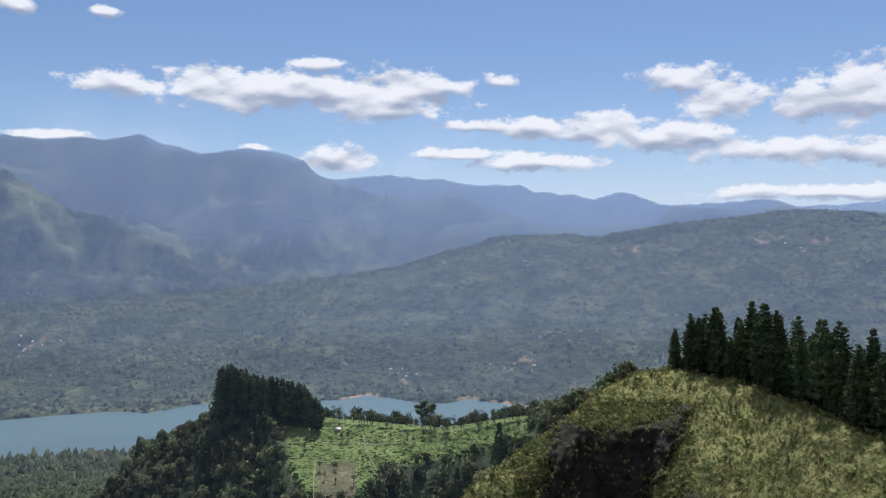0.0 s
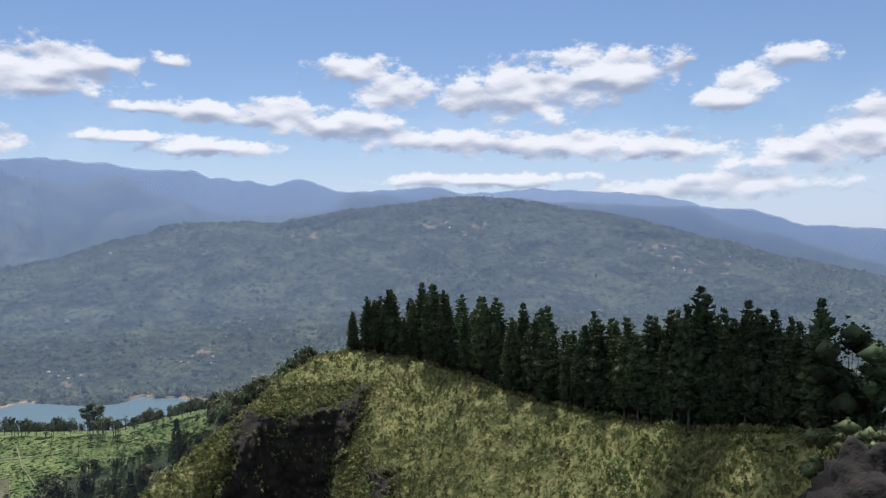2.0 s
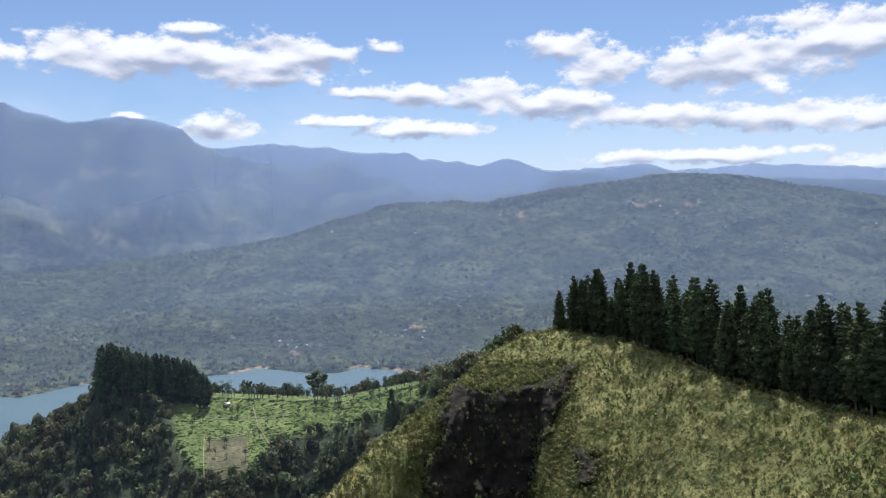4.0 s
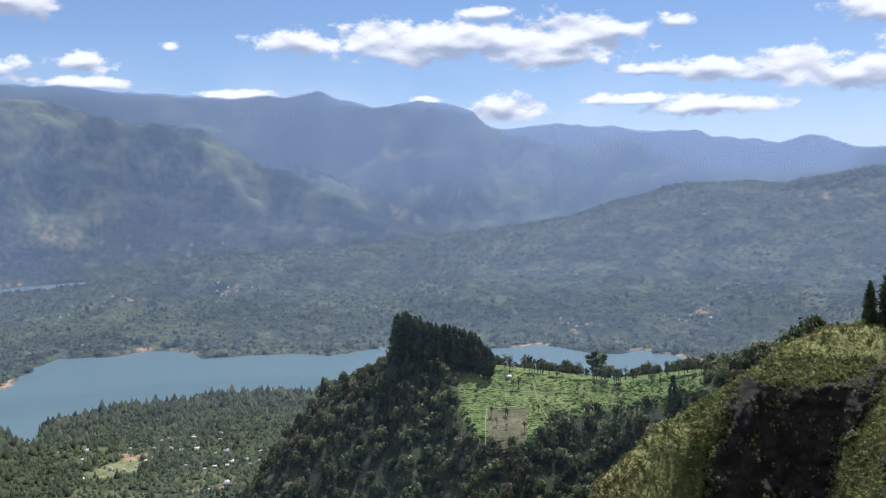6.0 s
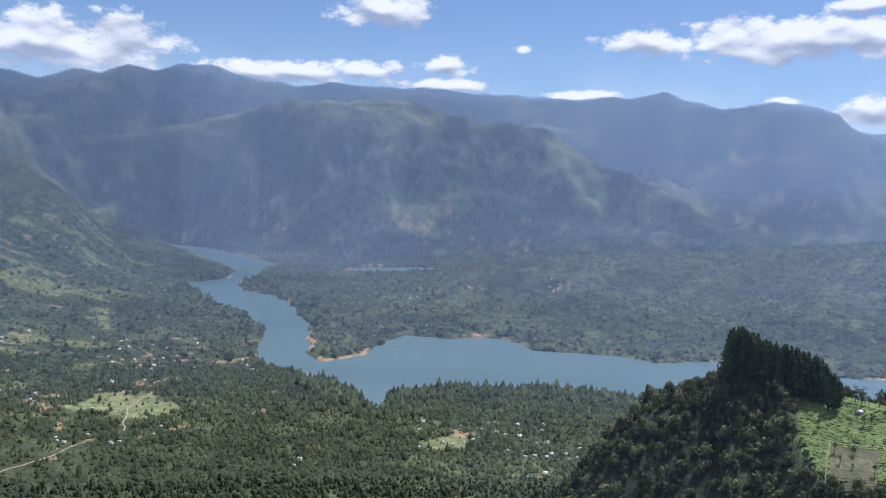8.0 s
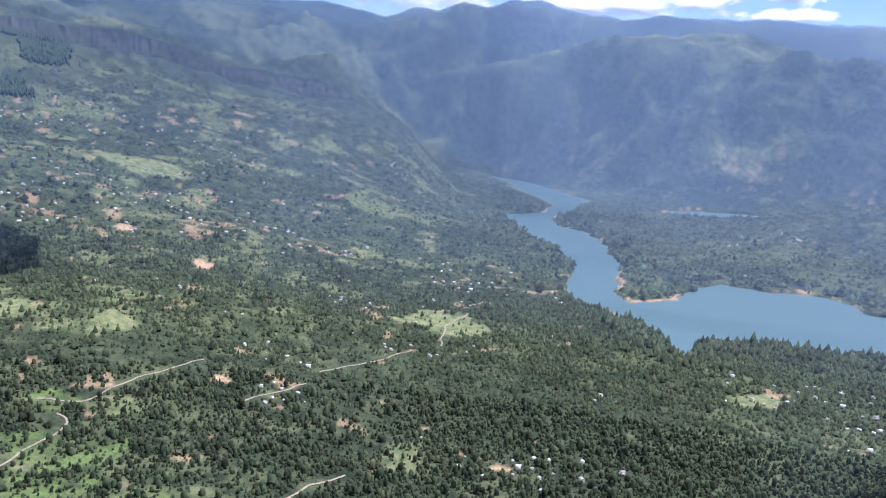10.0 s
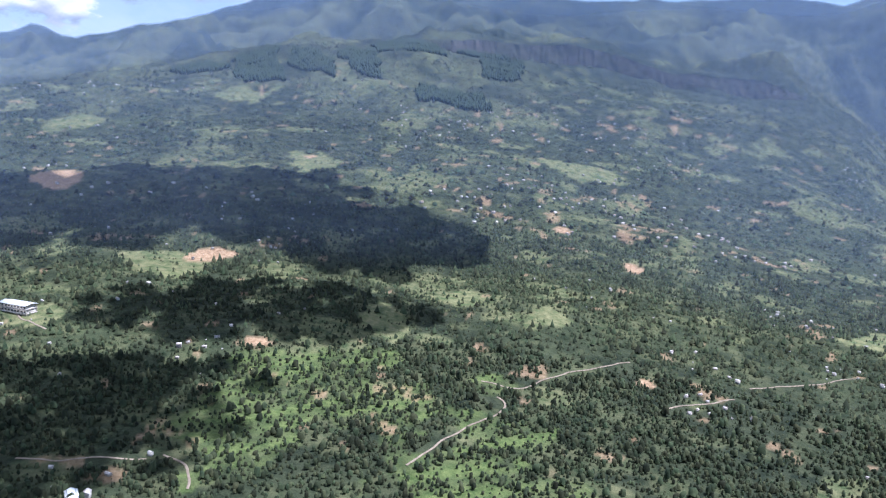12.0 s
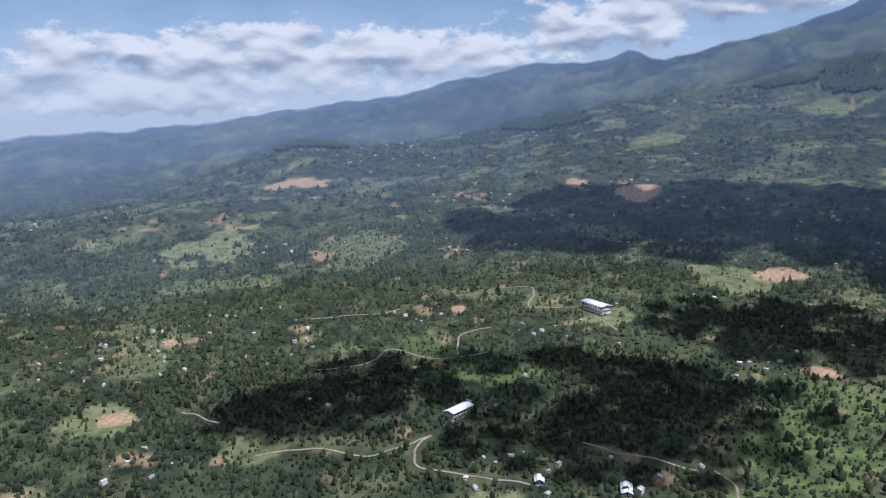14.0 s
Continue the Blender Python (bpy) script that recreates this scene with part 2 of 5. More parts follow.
def ground_material():
    """Land cover: woodland floor, with hill grass, rock, tea, pasture and bare soil by the cover attributes."""
    m = bpy.data.materials.new("land")
    m.use_nodes = True
    nodes, links = m.node_tree.nodes, m.node_tree.links
    shader = nodes["Principled BSDF"]
    place = nodes.new("ShaderNodeTexCoord")

    def tone(low, high, scale, detail=8):
        n = nodes.new("ShaderNodeTexNoise")
        n.inputs["Scale"].default_value, n.inputs["Detail"].default_value, n.inputs["Roughness"].default_value = scale, detail, 0.62
        links.new(place.outputs["Object"], n.inputs["Vector"])
        ramp = nodes.new("ShaderNodeValToRGB")
        ramp.color_ramp.elements[0].position, ramp.color_ramp.elements[1].position = 0.34, 0.66
        ramp.color_ramp.elements[0].color, ramp.color_ramp.elements[1].color = (*low, 1), (*high, 1)
        links.new(n.outputs[0], ramp.inputs[0])
        return ramp.outputs[0]

    colour = tone((0.010, 0.017, 0.011), (0.056, 0.066, 0.036), 0.035)
    wide = nodes.new("ShaderNodeTexNoise")
    wide.inputs["Scale"].default_value, wide.inputs["Detail"].default_value, wide.inputs["Roughness"].default_value = 0.0045, 7, 0.6
    links.new(place.outputs["Object"], wide.inputs["Vector"])
    ramp = nodes.new("ShaderNodeValToRGB")
    ramp.color_ramp.elements[0].position, ramp.color_ramp.elements[1].position = 0.45, 0.66
    links.new(wide.outputs[0], ramp.inputs[0])
    meadow = nodes.new("ShaderNodeMix")
    meadow.data_type = "RGBA"
    share = nodes.new("ShaderNodeMath")
    share.operation = "MULTIPLY"
    share.inputs[1].default_value = 0.32
    links.new(ramp.outputs[0], share.inputs[0])
    links.new(share.outputs[0], meadow.inputs[0])
    links.new(colour, meadow.inputs[6])
    links.new(tone((0.055, 0.078, 0.034), (0.12, 0.14, 0.065), 0.05), meadow.inputs[7])
    colour = meadow.outputs[2]
    for name, low, high, scale in (
        ("pasture", (0.075, 0.105, 0.042), (0.225, 0.215, 0.105), 0.07),
        ("tea", (0.064, 0.100, 0.030), (0.160, 0.195, 0.066), 0.12),
        ("grass", (0.085, 0.104, 0.034), (0.200, 0.190, 0.074), 0.30),
        ("soil", (0.26, 0.16, 0.085), (0.46, 0.32, 0.20), 0.2),
        ("rock", (0.008, 0.007, 0.007), (0.040, 0.031, 0.028), 0.30),
    ):
        part = nodes.new("ShaderNodeAttribute")
        part.attribute_name = name
        blend = nodes.new("ShaderNodeMix")
        blend.data_type = "RGBA"
        links.new(part.outputs["Fac"], blend.inputs[0])
        links.new(colour, blend.inputs[6])
        links.new(tone(low, high, scale), blend.inputs[7])
        colour = blend.outputs[2]
    links.new(colour, shader.inputs["Base Color"])
    shader.inputs["Roughness"].default_value = 0.95
    shader.inputs["Specular IOR Level"].default_value = 0.15
    bumps = nodes.new("ShaderNodeTexNoise")
    bumps.inputs["Scale"].default_value, bumps.inputs["Detail"].default_value = 0.12, 9
    links.new(place.outputs["Object"], bumps.inputs["Vector"])
    relief = nodes.new("ShaderNodeBump")
    relief.inputs["Strength"].default_value, relief.inputs["Distance"].default_value = 0.8, 4.0
    links.new(bumps.outputs[0], relief.inputs["Height"])
    swell = nodes.new("ShaderNodeTexNoise")
    swell.inputs["Scale"].default_value, swell.inputs["Detail"].default_value = 0.011, 7
    links.new(place.outputs["Object"], swell.inputs["Vector"])
    wide_relief = nodes.new("ShaderNodeBump")
    wide_relief.inputs["Strength"].default_value, wide_relief.inputs["Distance"].default_value = 0.9, 36.0
    links.new(swell.outputs[0], wide_relief.inputs["Height"])
    links.new(relief.outputs[0], wide_relief.inputs["Normal"])
    links.new(wide_relief.outputs[0], shader.inputs["Normal"])
    return m


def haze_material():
    """Stand-in for haze: a set share shows the bluish tint, the rest passes."""
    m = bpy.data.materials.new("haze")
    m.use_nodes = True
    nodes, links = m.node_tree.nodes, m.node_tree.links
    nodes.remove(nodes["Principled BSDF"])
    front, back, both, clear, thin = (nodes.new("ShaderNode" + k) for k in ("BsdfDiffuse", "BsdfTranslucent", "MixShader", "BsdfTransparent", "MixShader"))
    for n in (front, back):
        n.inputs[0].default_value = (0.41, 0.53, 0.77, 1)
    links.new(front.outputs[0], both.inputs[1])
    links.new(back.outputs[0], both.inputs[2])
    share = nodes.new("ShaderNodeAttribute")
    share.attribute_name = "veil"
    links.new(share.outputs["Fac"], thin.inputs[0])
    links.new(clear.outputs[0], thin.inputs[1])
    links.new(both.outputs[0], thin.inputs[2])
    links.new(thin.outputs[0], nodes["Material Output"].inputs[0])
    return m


# ---------------------------------------------------------------- mesh helpers
def sheet(name, verts, faces, mat, parent=None, smooth=True, label="", **cover):
    """One mesh object from arrays of places and of triangles or quads."""
    verts, faces = np.asarray(verts, np.float32), np.asarray(faces, np.int32)
    me = bpy.data.meshes.new(name)
    me.vertices.add(len(verts))
    me.vertices.foreach_set("co", verts.ravel())
    me.loops.add(faces.size)
    me.loops.foreach_set("vertex_index", faces.ravel())
    me.polygons.add(len(faces))
    me.polygons.foreach_set("loop_start", np.arange(0, faces.size, faces.shape[1], dtype=np.int32))
    if smooth:
        me.polygons.foreach_set("use_smooth", np.ones(len(faces), bool))
    for key, values in cover.items():
        me.attributes.new(key, "FLOAT", "POINT").data.foreach_set("value", np.asarray(values, np.float32))
    me.update(calc_edges=True)
    me.materials.append(mat)
    ob = new(name, me)
    ob.parent = parent
    if label:
        ob["label"] = label
    return ob


def lattice(ix, iy, seed):
    h = (ix.astype(np.int64) * 374761393 + iy.astype(np.int64) * 668265263 + seed * 974711) & 0xFFFFFFFF
    h = ((h ^ (h >> 13)) * 1274126177) & 0xFFFFFFFF
    return ((h ^ (h >> 16)) & 0xFFFF) / 65535.0


def rough(x, y, size, octaves=4, seed=0):
    """Fractal noise, 0 to 1, with its widest forms of that size in metres."""
    total, amount, weight = np.zeros_like(x), 0.0, 1.0
    for k in range(octaves):
        u, v = x / size + 37.7 * k, y / size - 11.3 * k
        iu, iv = np.floor(u), np.floor(v)
        fu, fv = u - iu, v - iv
        fu, fv = fu * fu * (3 - 2 * fu), fv * fv * (3 - 2 * fv)
        a, b = lattice(iu, iv, seed + k), lattice(iu + 1, iv, seed + k)
        c, d = lattice(iu, iv + 1, seed + k), lattice(iu + 1, iv + 1, seed + k)
        total += weight * ((a * (1 - fu) + b * fu) * (1 - fv) + (c * (1 - fu) + d * fu) * fv)
        amount, weight, size = amount + weight, weight * 0.5, size * 0.5
    return total / amount


def spots_along(az, r):
    return -np.sin(np.radians(az)) * r, np.cos(np.radians(az)) * r


def ease(v, low, high):
    s = np.clip((v - low) / (high - low), 0, 1)
    return s * s * (3 - 2 * s)


# the plan below is drawn to scale for the near ridge and spur; the valley beyond lies this much further off
FAR_SCALE = 1.3


def stretch(x, y):
    """How much further off and larger the valley lies than in the plan."""
    az = np.degrees(np.arctan2(-x, y))
    az = np.where(az < -75, az + 360, az)
    low = np.interp(az, [24, 44, 250, 285], [430, 100, 100, 430])
    high = np.interp(az, [24, 44, 250, 285], [620, 420, 420, 620])
    r = np.hypot(x, y)
    k = 1 + (FAR_SCALE - 1) * ease(r, low, high)
    # the mountains keep their place
    return np.where(r > 2600, (2600 * FAR_SCALE + (r - 2600) * (4940 - 2600 * FAR_SCALE) / 2400) / np.maximum(r, 1), k)


def laid_out(x, y, z):
    """Places of the plan as places in the world, one row each."""
    return np.stack([x, y, z], -1) * np.asarray(stretch(x, y))[..., None]


# ---------------------------------------------------------------- the lie of the land
# crest lines as bearing, distance, height angle
HILL = [  # long wooded hill over the lake, then the plateau rim to the left
    (-62, 2900, -4.2), (-50.5, 2900, -3.1), (-45, 2950, -1.9), (-39.9, 3000, -0.45), (-36.3, 3000, 0.6), (-32.6, 3000, 1.4), (-28.7, 3000, 2.05),
    (-25.2, 3000, 2.5), (-22, 2950, 2.35), (-15, 2900, 1.45), (-10, 2850, 0.88), (-6.5, 2800, 1.03), (-3.7, 2750, 0.75),
    (0, 2700, 0.0), (3, 2650, -1.3), (8.5, 2600, -1.95), (12.3, 2550, -2.4), (16, 2500, -2.9), (25.5, 2400, -3.4), (33, 2350, -4.6), (35, 2300, -5.4), (38, 2250, -5.95), (41, 2200, -6.2),
    (46, 2200, -6.35), (53, 3000, -4.75), (55.5, 3000, -4.3), (57.5, 3000, -2.8),
]
RIM = [
    (60, 3000, -0.2), (65, 2900, 1.75), (71, 2750, 2.5), (75.4, 2700, 3.65), (78, 2650, 4.1), (88, 2550, 4.3), (92, 2500, 3.55), (95.5, 2450, 3.8), (100, 2400, 2.95),
    (104, 2400, 2.1), (109, 2350, 1.4), (116, 2300, 0.0), (122.5, 2200, -1.3), (128, 2100, -1.85), (131, 2050, -1.9),
    (134.7, 2000, -1.45), (138.8, 1900, -2.8), (141.5, 1800, -3.7), (145, 1700, -5.2), (150, 1600, -6.05), (165, 1600, -6.0), (298, 2900, -4.2),
]
MIDDLE_AHEAD = [  # middle mountains
    (-62, 3800, -3.8), (-50.5, 3800, -2.5), (-45, 3800, -0.6), (-41.7, 3800, 0.45), (-38.9, 3800, 1.75), (-36.7, 3800, 2.26), (-33, 3800, 2.6), (-28.7, 3800, 2.85),
    (-24, 3800, 2.5), (-20.5, 3800, 2.43), (-18.5, 3800, 2.95), (-15.8, 3800, 2.8), (-15.1, 3800, 2.35), (-14.4, 3850, 1.3), (-7.2, 3950, 1.65), (-3.3, 4000, 2.74),
    (-1, 4000, 3.45), (1.8, 4010, 3.35), (3.7, 4080, 3.75), (7.2, 4150, 4.3), (8.4, 4170, 4.9), (9.4, 4200, 5.8), (11.2, 4250, 6.35), (13.4, 4300, 6.7), (15.6, 4350, 6.25), (19, 4400, 6.6),
]
MIDDLE_LEFT = [
    (20.2, 4400, 7.25), (25.5, 4400, 6.6), (36.4, 4400, 7.0), (42.6, 4400, 7.3), (45.3, 4400, 6.8), (51, 4400, 7.8), (52.7, 4400, 7.85), (56.1, 4400, 7.2), (58, 4250, 5.2), (60, 4150, 4.2), (64, 4000, 4.2), (80, 3900, 5.3), (92, 3900, 5.4),
    (100, 3800, 4.3), (110, 3700, 2.5), (120, 3600, 0.7), (130, 3500, -0.6), (140, 3400, -2.0), (155, 3400, -2.6), (165, 3400, -2.6), (298, 3800, -3.8),
]
DOME = [  # broad mountain beyond the far arm of the lake
    (12, 3200, -4.3), (15.2, 3350, -2.2), (18, 3500, -0.15), (20.8, 3600, 1.0), (22.3, 3650, 2.15), (24.2, 3700, 2.4), (25.8, 3750, 3.6), (28, 3800, 4.95), (32.5, 3850, 5.3),
    (35.7, 3900, 5.95), (37.1, 3900, 6.33), (41, 3900, 6.45), (46, 3960, 5.9), (48.5, 4020, 5.3), (51, 4080, 4.6), (54, 4120, 3.9), (57, 4120, 3.2), (60, 4080, 2.2), (64, 3950, 0.6), (68, 3800, -1.5),
]
FAR_AHEAD = [  # the skyline: bearing, height angle
    (-62, -0.5), (-50.5, -0.35), (-45, 0.35), (-42.8, 1.28), (-24, 2.4), (-21.3, 3.2), (-16.9, 3.0), (-14.9, 2.9), (-14, 3.26), (-12.3, 3.7), (-10.3, 3.25), (-9, 3.62),
    (-6.5, 3.75), (-5.4, 4.38), (-2.2, 4.52), (0.5, 4.78), (4, 5.0), (6.8, 4.7), (7.6, 4.75), (8.7, 5.1), (9.6, 6.04), (11.2, 6.53), (13.4, 6.85), (15.6, 6.4),
    (16.6, 6.46), (19, 6.81), (20.2, 7.4), (22.4, 7.07), (25.5, 6.8), (30.2, 7.08), (36.4, 7.25), (40.2, 7.12), (42.6, 7.5), (45.3, 7.0), (48.1, 7.36), (51, 8.02),
    (52.7, 8.05), (54.3, 7.48), (56.1, 7.8), (57.6, 7.0), (59.5, 7.04), (61.2, 6.35), (65.6, 6.95),
]
FAR_LEFT = [
    (72.3, 6.88), (78.1, 6.9), (80.1, 7.5), (82.8, 7.16), (86.5, 6.88), (89.1, 7.3), (95.6, 7.12), (98, 6.75), (101.7, 5.4), (105.7, 4.5), (107.3, 4.05), (109.8, 3.42),
    (112.4, 4.1), (115, 3.4), (118.9, 3.34), (123, 2.55), (128, 1.43), (133.1, 0.72), (136.5, 0.37), (139.5, -0.34), (147.2, -0.85), (153, -1.15), (165, -1.2), (298, -0.5),
]
NEAR_RIDGE = [  # grassy ridge: bearing, distance, height angle
    (-75, 105, -11.0), (-62, 112, -12.2), (-50, 132, -13.2), (-44.4, 145, -13.15), (-39.2, 158, -13.45), (-33.3, 182, -12.8), (-27.9, 205, -11.6), (-24, 226, -10.1),
    (-20.5, 250, -8.92), (-15.8, 265, -8.06), (-13.5, 262, -8.4), (-11.1, 258, -9.45), (-8.1, 246, -11.9), (-2.9, 226, -15.4), (1.2, 200, -19.1), (6, 175, -27), (12, 150, -38),
]
SPUR = [  # wooded spur with the tea terrace and the knoll
    (-16, 318, -11.5), (-10, 332, -10.7), (-7.7, 345, -11.35), (-4, 360, -12.0), (0, 374, -12.65), (4, 385, -12.25), (8, 395, -11.8), (11, 402, -11.0), (13, 405, -10.2), (14.8, 405, -9.9), (15.5, 404, -11.1),
    (16.4, 402, -12.0), (18, 400, -12.7), (20.4, 396, -13.9), (24.4, 382, -18.6), (25.6, 376, -20.5), (30, 350, -28), (36, 320, -38),
]
# shore of the lake as bearing and distance
NEAR_SHORE = [
    (-7, 1240), (-5, 1010), (10, 985), (20.4, 1045), (23.1, 1077), (28.1, 1081), (32, 1065), (34.8, 1058), (37.6, 1026), (39.1, 940), (40.1, 964), (40.5, 1034), (44, 1125), (47.1, 1216),
    (47.4, 1281), (46.9, 1493), (48.1, 1661), (50.7, 1913), (52.4, 2254), (49.4, 2340), (49.1, 2600), (50.0, 2850), (52.0, 3300), (54.4, 3760),
]
FAR_SHORE = [
    (53.0, 3800), (50.7, 3600), (48.6, 3200), (46.2, 2880), (47.4, 2560), (48.1, 2350), (49, 2207), (48, 2054), (45.9, 1989), (44.1, 1639), (43.9, 1264), (42.8, 1211), (39.5, 1265), (39.3, 1352),
    (37.3, 1457), (34.5, 1436), (32.2, 1467), (30.4, 1459), (28.2, 1369), (24.3, 1358), (21.4, 1344), (19.9, 1320), (16, 1385), (7.7, 1367), (4.9, 1400), (1, 1326), (-1.8, 1365), (-4.2, 1333),
]
INLET = [(41.5, 2520), (37.5, 2500), (34.4, 2540), (33.2, 2900), (37.9, 2860), (41, 2760)]

# fields and clearings: bearing, distance, half width, half depth
PASTURES = [
    (95.4, 1407, 43, 60), (105.2, 917, 44, 40), (78.2, 789, 21, 36), (84.4, 821, 22, 36), (90.7, 746, 30, 36), (76.6, 1518, 90, 50), (113.2, 770, 20, 22), (140.6, 1108, 52, 60),
    (148.6, 636, 21, 20), (120.2, 474, 30, 10), (56.4, 942, 38, 55), (33.5, 806, 27, 24), (23.5, 848, 11, 20), (55.0, 930, 30, 40), (100, 1900, 60, 60), (110, 1700, 70, 50),
]
SOILS = [
    (102.1, 943, 20, 18), (111.8, 1295, 42, 30), (115.7, 1354, 22, 26), (99.1, 687, 8, 9), (71.3, 678, 13, 11), (134.8, 1459, 45, 45), (123.7, 802, 9, 14), (143.9, 785, 7, 14),
    (51.3, 560, 15, 11), (72.8, 1026, 14, 16), (77.8, 1158, 11, 18), (147.6, 632, 10, 8), (95.4, 1425, 12, 14),
]
# dark conifer stands as corners, bearing and distance
STANDS = [
    [(104.1, 2300), (101.7, 2330), (100.7, 2150), (103.7, 2190)], [(100.3, 2280), (98.0, 2300), (97.0, 1960), (99.6, 1960)], [(96.6, 2230), (94.0, 2100), (93.2, 1960), (96.3, 2040)],
    [(91.5, 2480), (87.3, 2520), (86.0, 2250), (90.9, 2230)], [(84.0, 2440), (80.9, 2330), (81.0, 2210), (84.0, 2150)], [(85.8, 2520), (82.0, 2590), (83.1, 2480), (85.0, 2470)],
    [(93.6, 2210), (91.6, 2280), (90.2, 1990), (92.8, 2060)], [(88.3, 2010), (83.7, 1950), (82.9, 1840), (87.9, 1850)], [(120.7, 2160), (115.2, 2050), (114.9, 1900), (120.5, 2000)],
    [(136.5, 1960), (132.5, 2010), (131.5, 1850), (136.0, 1800)],
]
TEA_LANDS = [(84, 480, 85, 75), (90.2, 590, 95, 70), (100.9, 535, 45, 45), (84, 560, 50, 40), (126, 700, 45, 30), (121, 660, 50, 25), (96, 640, 60, 30)]
# roads as bearing and distance
ROADS = [
    [(83.3, 633), (80.2, 630), (77.6, 663), (72.5, 718)], [(88.5, 500), (86.6, 522), (84.4, 551), (81.5, 590), (82.1, 607)], [(69.7, 640), (65.4, 685)],
    [(64.8, 720), (61.6, 761), (58.1, 821)], [(138.7, 543), (134.3, 543), (130.2, 529), (125.6, 551)], [(125.6, 551), (127.3, 529), (126.9, 508), (124.4, 499), (117.8, 486)],
    [(134.1, 677), (130.5, 678), (128.8, 710), (126.0, 683), (121.9, 691)], [(124.3, 846), (119.5, 871), (118.5, 841), (118.9, 796), (115.1, 797), (112.7, 735)],
    [(115.3, 540), (112.1, 529), (106.7, 520)], [(134.3, 802), (130.8, 801), (127.9, 817)], [(143.5, 626), (140.9, 599)], [(105.5, 522), (104.1, 504), (104.2, 478)],
    [(56.0, 848), (55.6, 928), (54.3, 1001)], [(67.1, 482), (65.1, 507), (62.2, 528)], [(124.3, 687), (123.5, 737), (121.5, 749)],
]
# groups of houses: bearing, distance, spread, count
HOUSES_LEFT = [
    (139.5, 764, 78, 22), (148.6, 761, 62, 14), (126.7, 796, 21, 8), (117.9, 733, 25, 7), (122.3, 1048, 43, 7), (133.8, 1058, 58, 8), (123.4, 1283, 70, 6), (146.3, 558, 23, 6),
    (120.2, 497, 30, 6), (123.1, 592, 19, 4), (132.6, 605, 8, 2), (103.3, 682, 23, 6), (98.5, 977, 20, 4), (120.7, 522, 14, 3), (109.7, 497, 27, 4),
]
HOUSES_MIDDLE = [
    (84.3, 1198, 65, 10), (78.4, 1328, 109, 14), (80.5, 1815, 149, 8), (71.7, 2078, 143, 7), (86.1, 1708, 47, 5), (66.8, 655, 27, 8), (67.7, 756, 31, 7), (71.1, 1248, 103, 12),
    (74.3, 912, 75, 7), (58.5, 821, 22, 8), (67.6, 655, 18, 6), (61.6, 965, 39, 9), (54.6, 1051, 18, 4), (74.5, 1894, 78, 7), (84.4, 1749, 48, 5), (77.4, 1147, 15, 3), (82.1, 1250, 103, 8),
    (64.3, 1266, 52, 10),
]
HOUSES_AHEAD = [
    (51.5, 564, 23, 5), (45.5, 559, 30, 6), (57.2, 603, 8, 3), (32.5, 836, 46, 14), (26.0, 803, 33, 8), (44.9, 739, 10, 2), (51.3, 1235, 110, 12), (55.3, 1155, 47, 7), (47.5, 928, 25, 3),
    (28.0, 717, 19, 4), (42.0, 3069, 52, 3), (33.8, 1900, 130, 6), (26.3, 1838, 37, 4), (24.5, 3150, 46, 2), (26.9, 1792, 36, 4), (29.3, 874, 30, 6), (0.1, 2386, 9, 1), (-6.0, 2183, 9, 1),
    (36, 3250, 170, 6), (30, 3150, 160, 5), (46, 3450, 120, 4), (14, 3900, 300, 6), (20, 4000, 300, 6), (-22, 2500, 120, 5), (-12, 2450, 120, 3), (-38, 2300, 150, 6), (7.2, 386, 1, 1), (-5, 1560, 60, 4), (3, 1500, 60, 4),
]


def patch(x, y, rows):
    """1 inside the fields of the list, with ragged edges."""
    best = np.zeros(x.shape)
    wob = (rough(x, y, 42, 5, 111) - 0.5) * 2.6
    for az, r, wide, deep in rows:
        c, away = bearing(az, r), bearing(az, 1)
        u, v = x - c.x, y - c.y
        radial = u * away.x + v * away.y
        across = -u * away.y + v * away.x
        best = np.maximum(best, ease(1.0 + wob - np.hypot(radial / deep, across / wide), 0.0, 0.2))
    return best


def road_distance(x, y):
    best = np.full(x.shape, 1e9)
    for row in ROADS:
        pts = [np.array(bearing(a, r)[:2]) for a, r in row]
        for a, b in zip(pts[:-1], pts[1:]):
            d = b - a
            s = np.clip(((x - a[0]) * d[0] + (y - a[1]) * d[1]) / (d @ d), 0, 1)
            best = np.minimum(best, np.hypot(x - a[0] - s * d[0], y - a[1] - s * d[1]))
    return best


def crest(rows, az, column):
    table = np.array(rows)
    return np.interp(az, table[:, 0], table[:, column])


def outline(rows):
    return np.array([bearing(a, r)[:2] for a, r in rows])


LAKE, ARM = outline(NEAR_SHORE + FAR_SHORE), outline(INLET)


def inside(x, y, poly):
    result = np.zeros(x.shape, bool)
    for (ax, ay), (bx, by) in zip(poly, np.roll(poly, -1, 0)):
        crossing = (ay > y) != (by > y)
        result ^= crossing & (x < (bx - ax) * (y - ay) / (by - ay + 1e-12) + ax)
    return result


def shore_distance(x, y, poly):
    best = np.full(x.shape, 1e9)
    for a, b in zip(poly, np.roll(poly, -1, 0)):
        d = b - a
        s = np.clip(((x - a[0]) * d[0] + (y - a[1]) * d[1]) / (d @ d), 0, 1)
        best = np.minimum(best, np.hypot(x - a[0] - s * d[0], y - a[1] - s * d[1]))
    return best


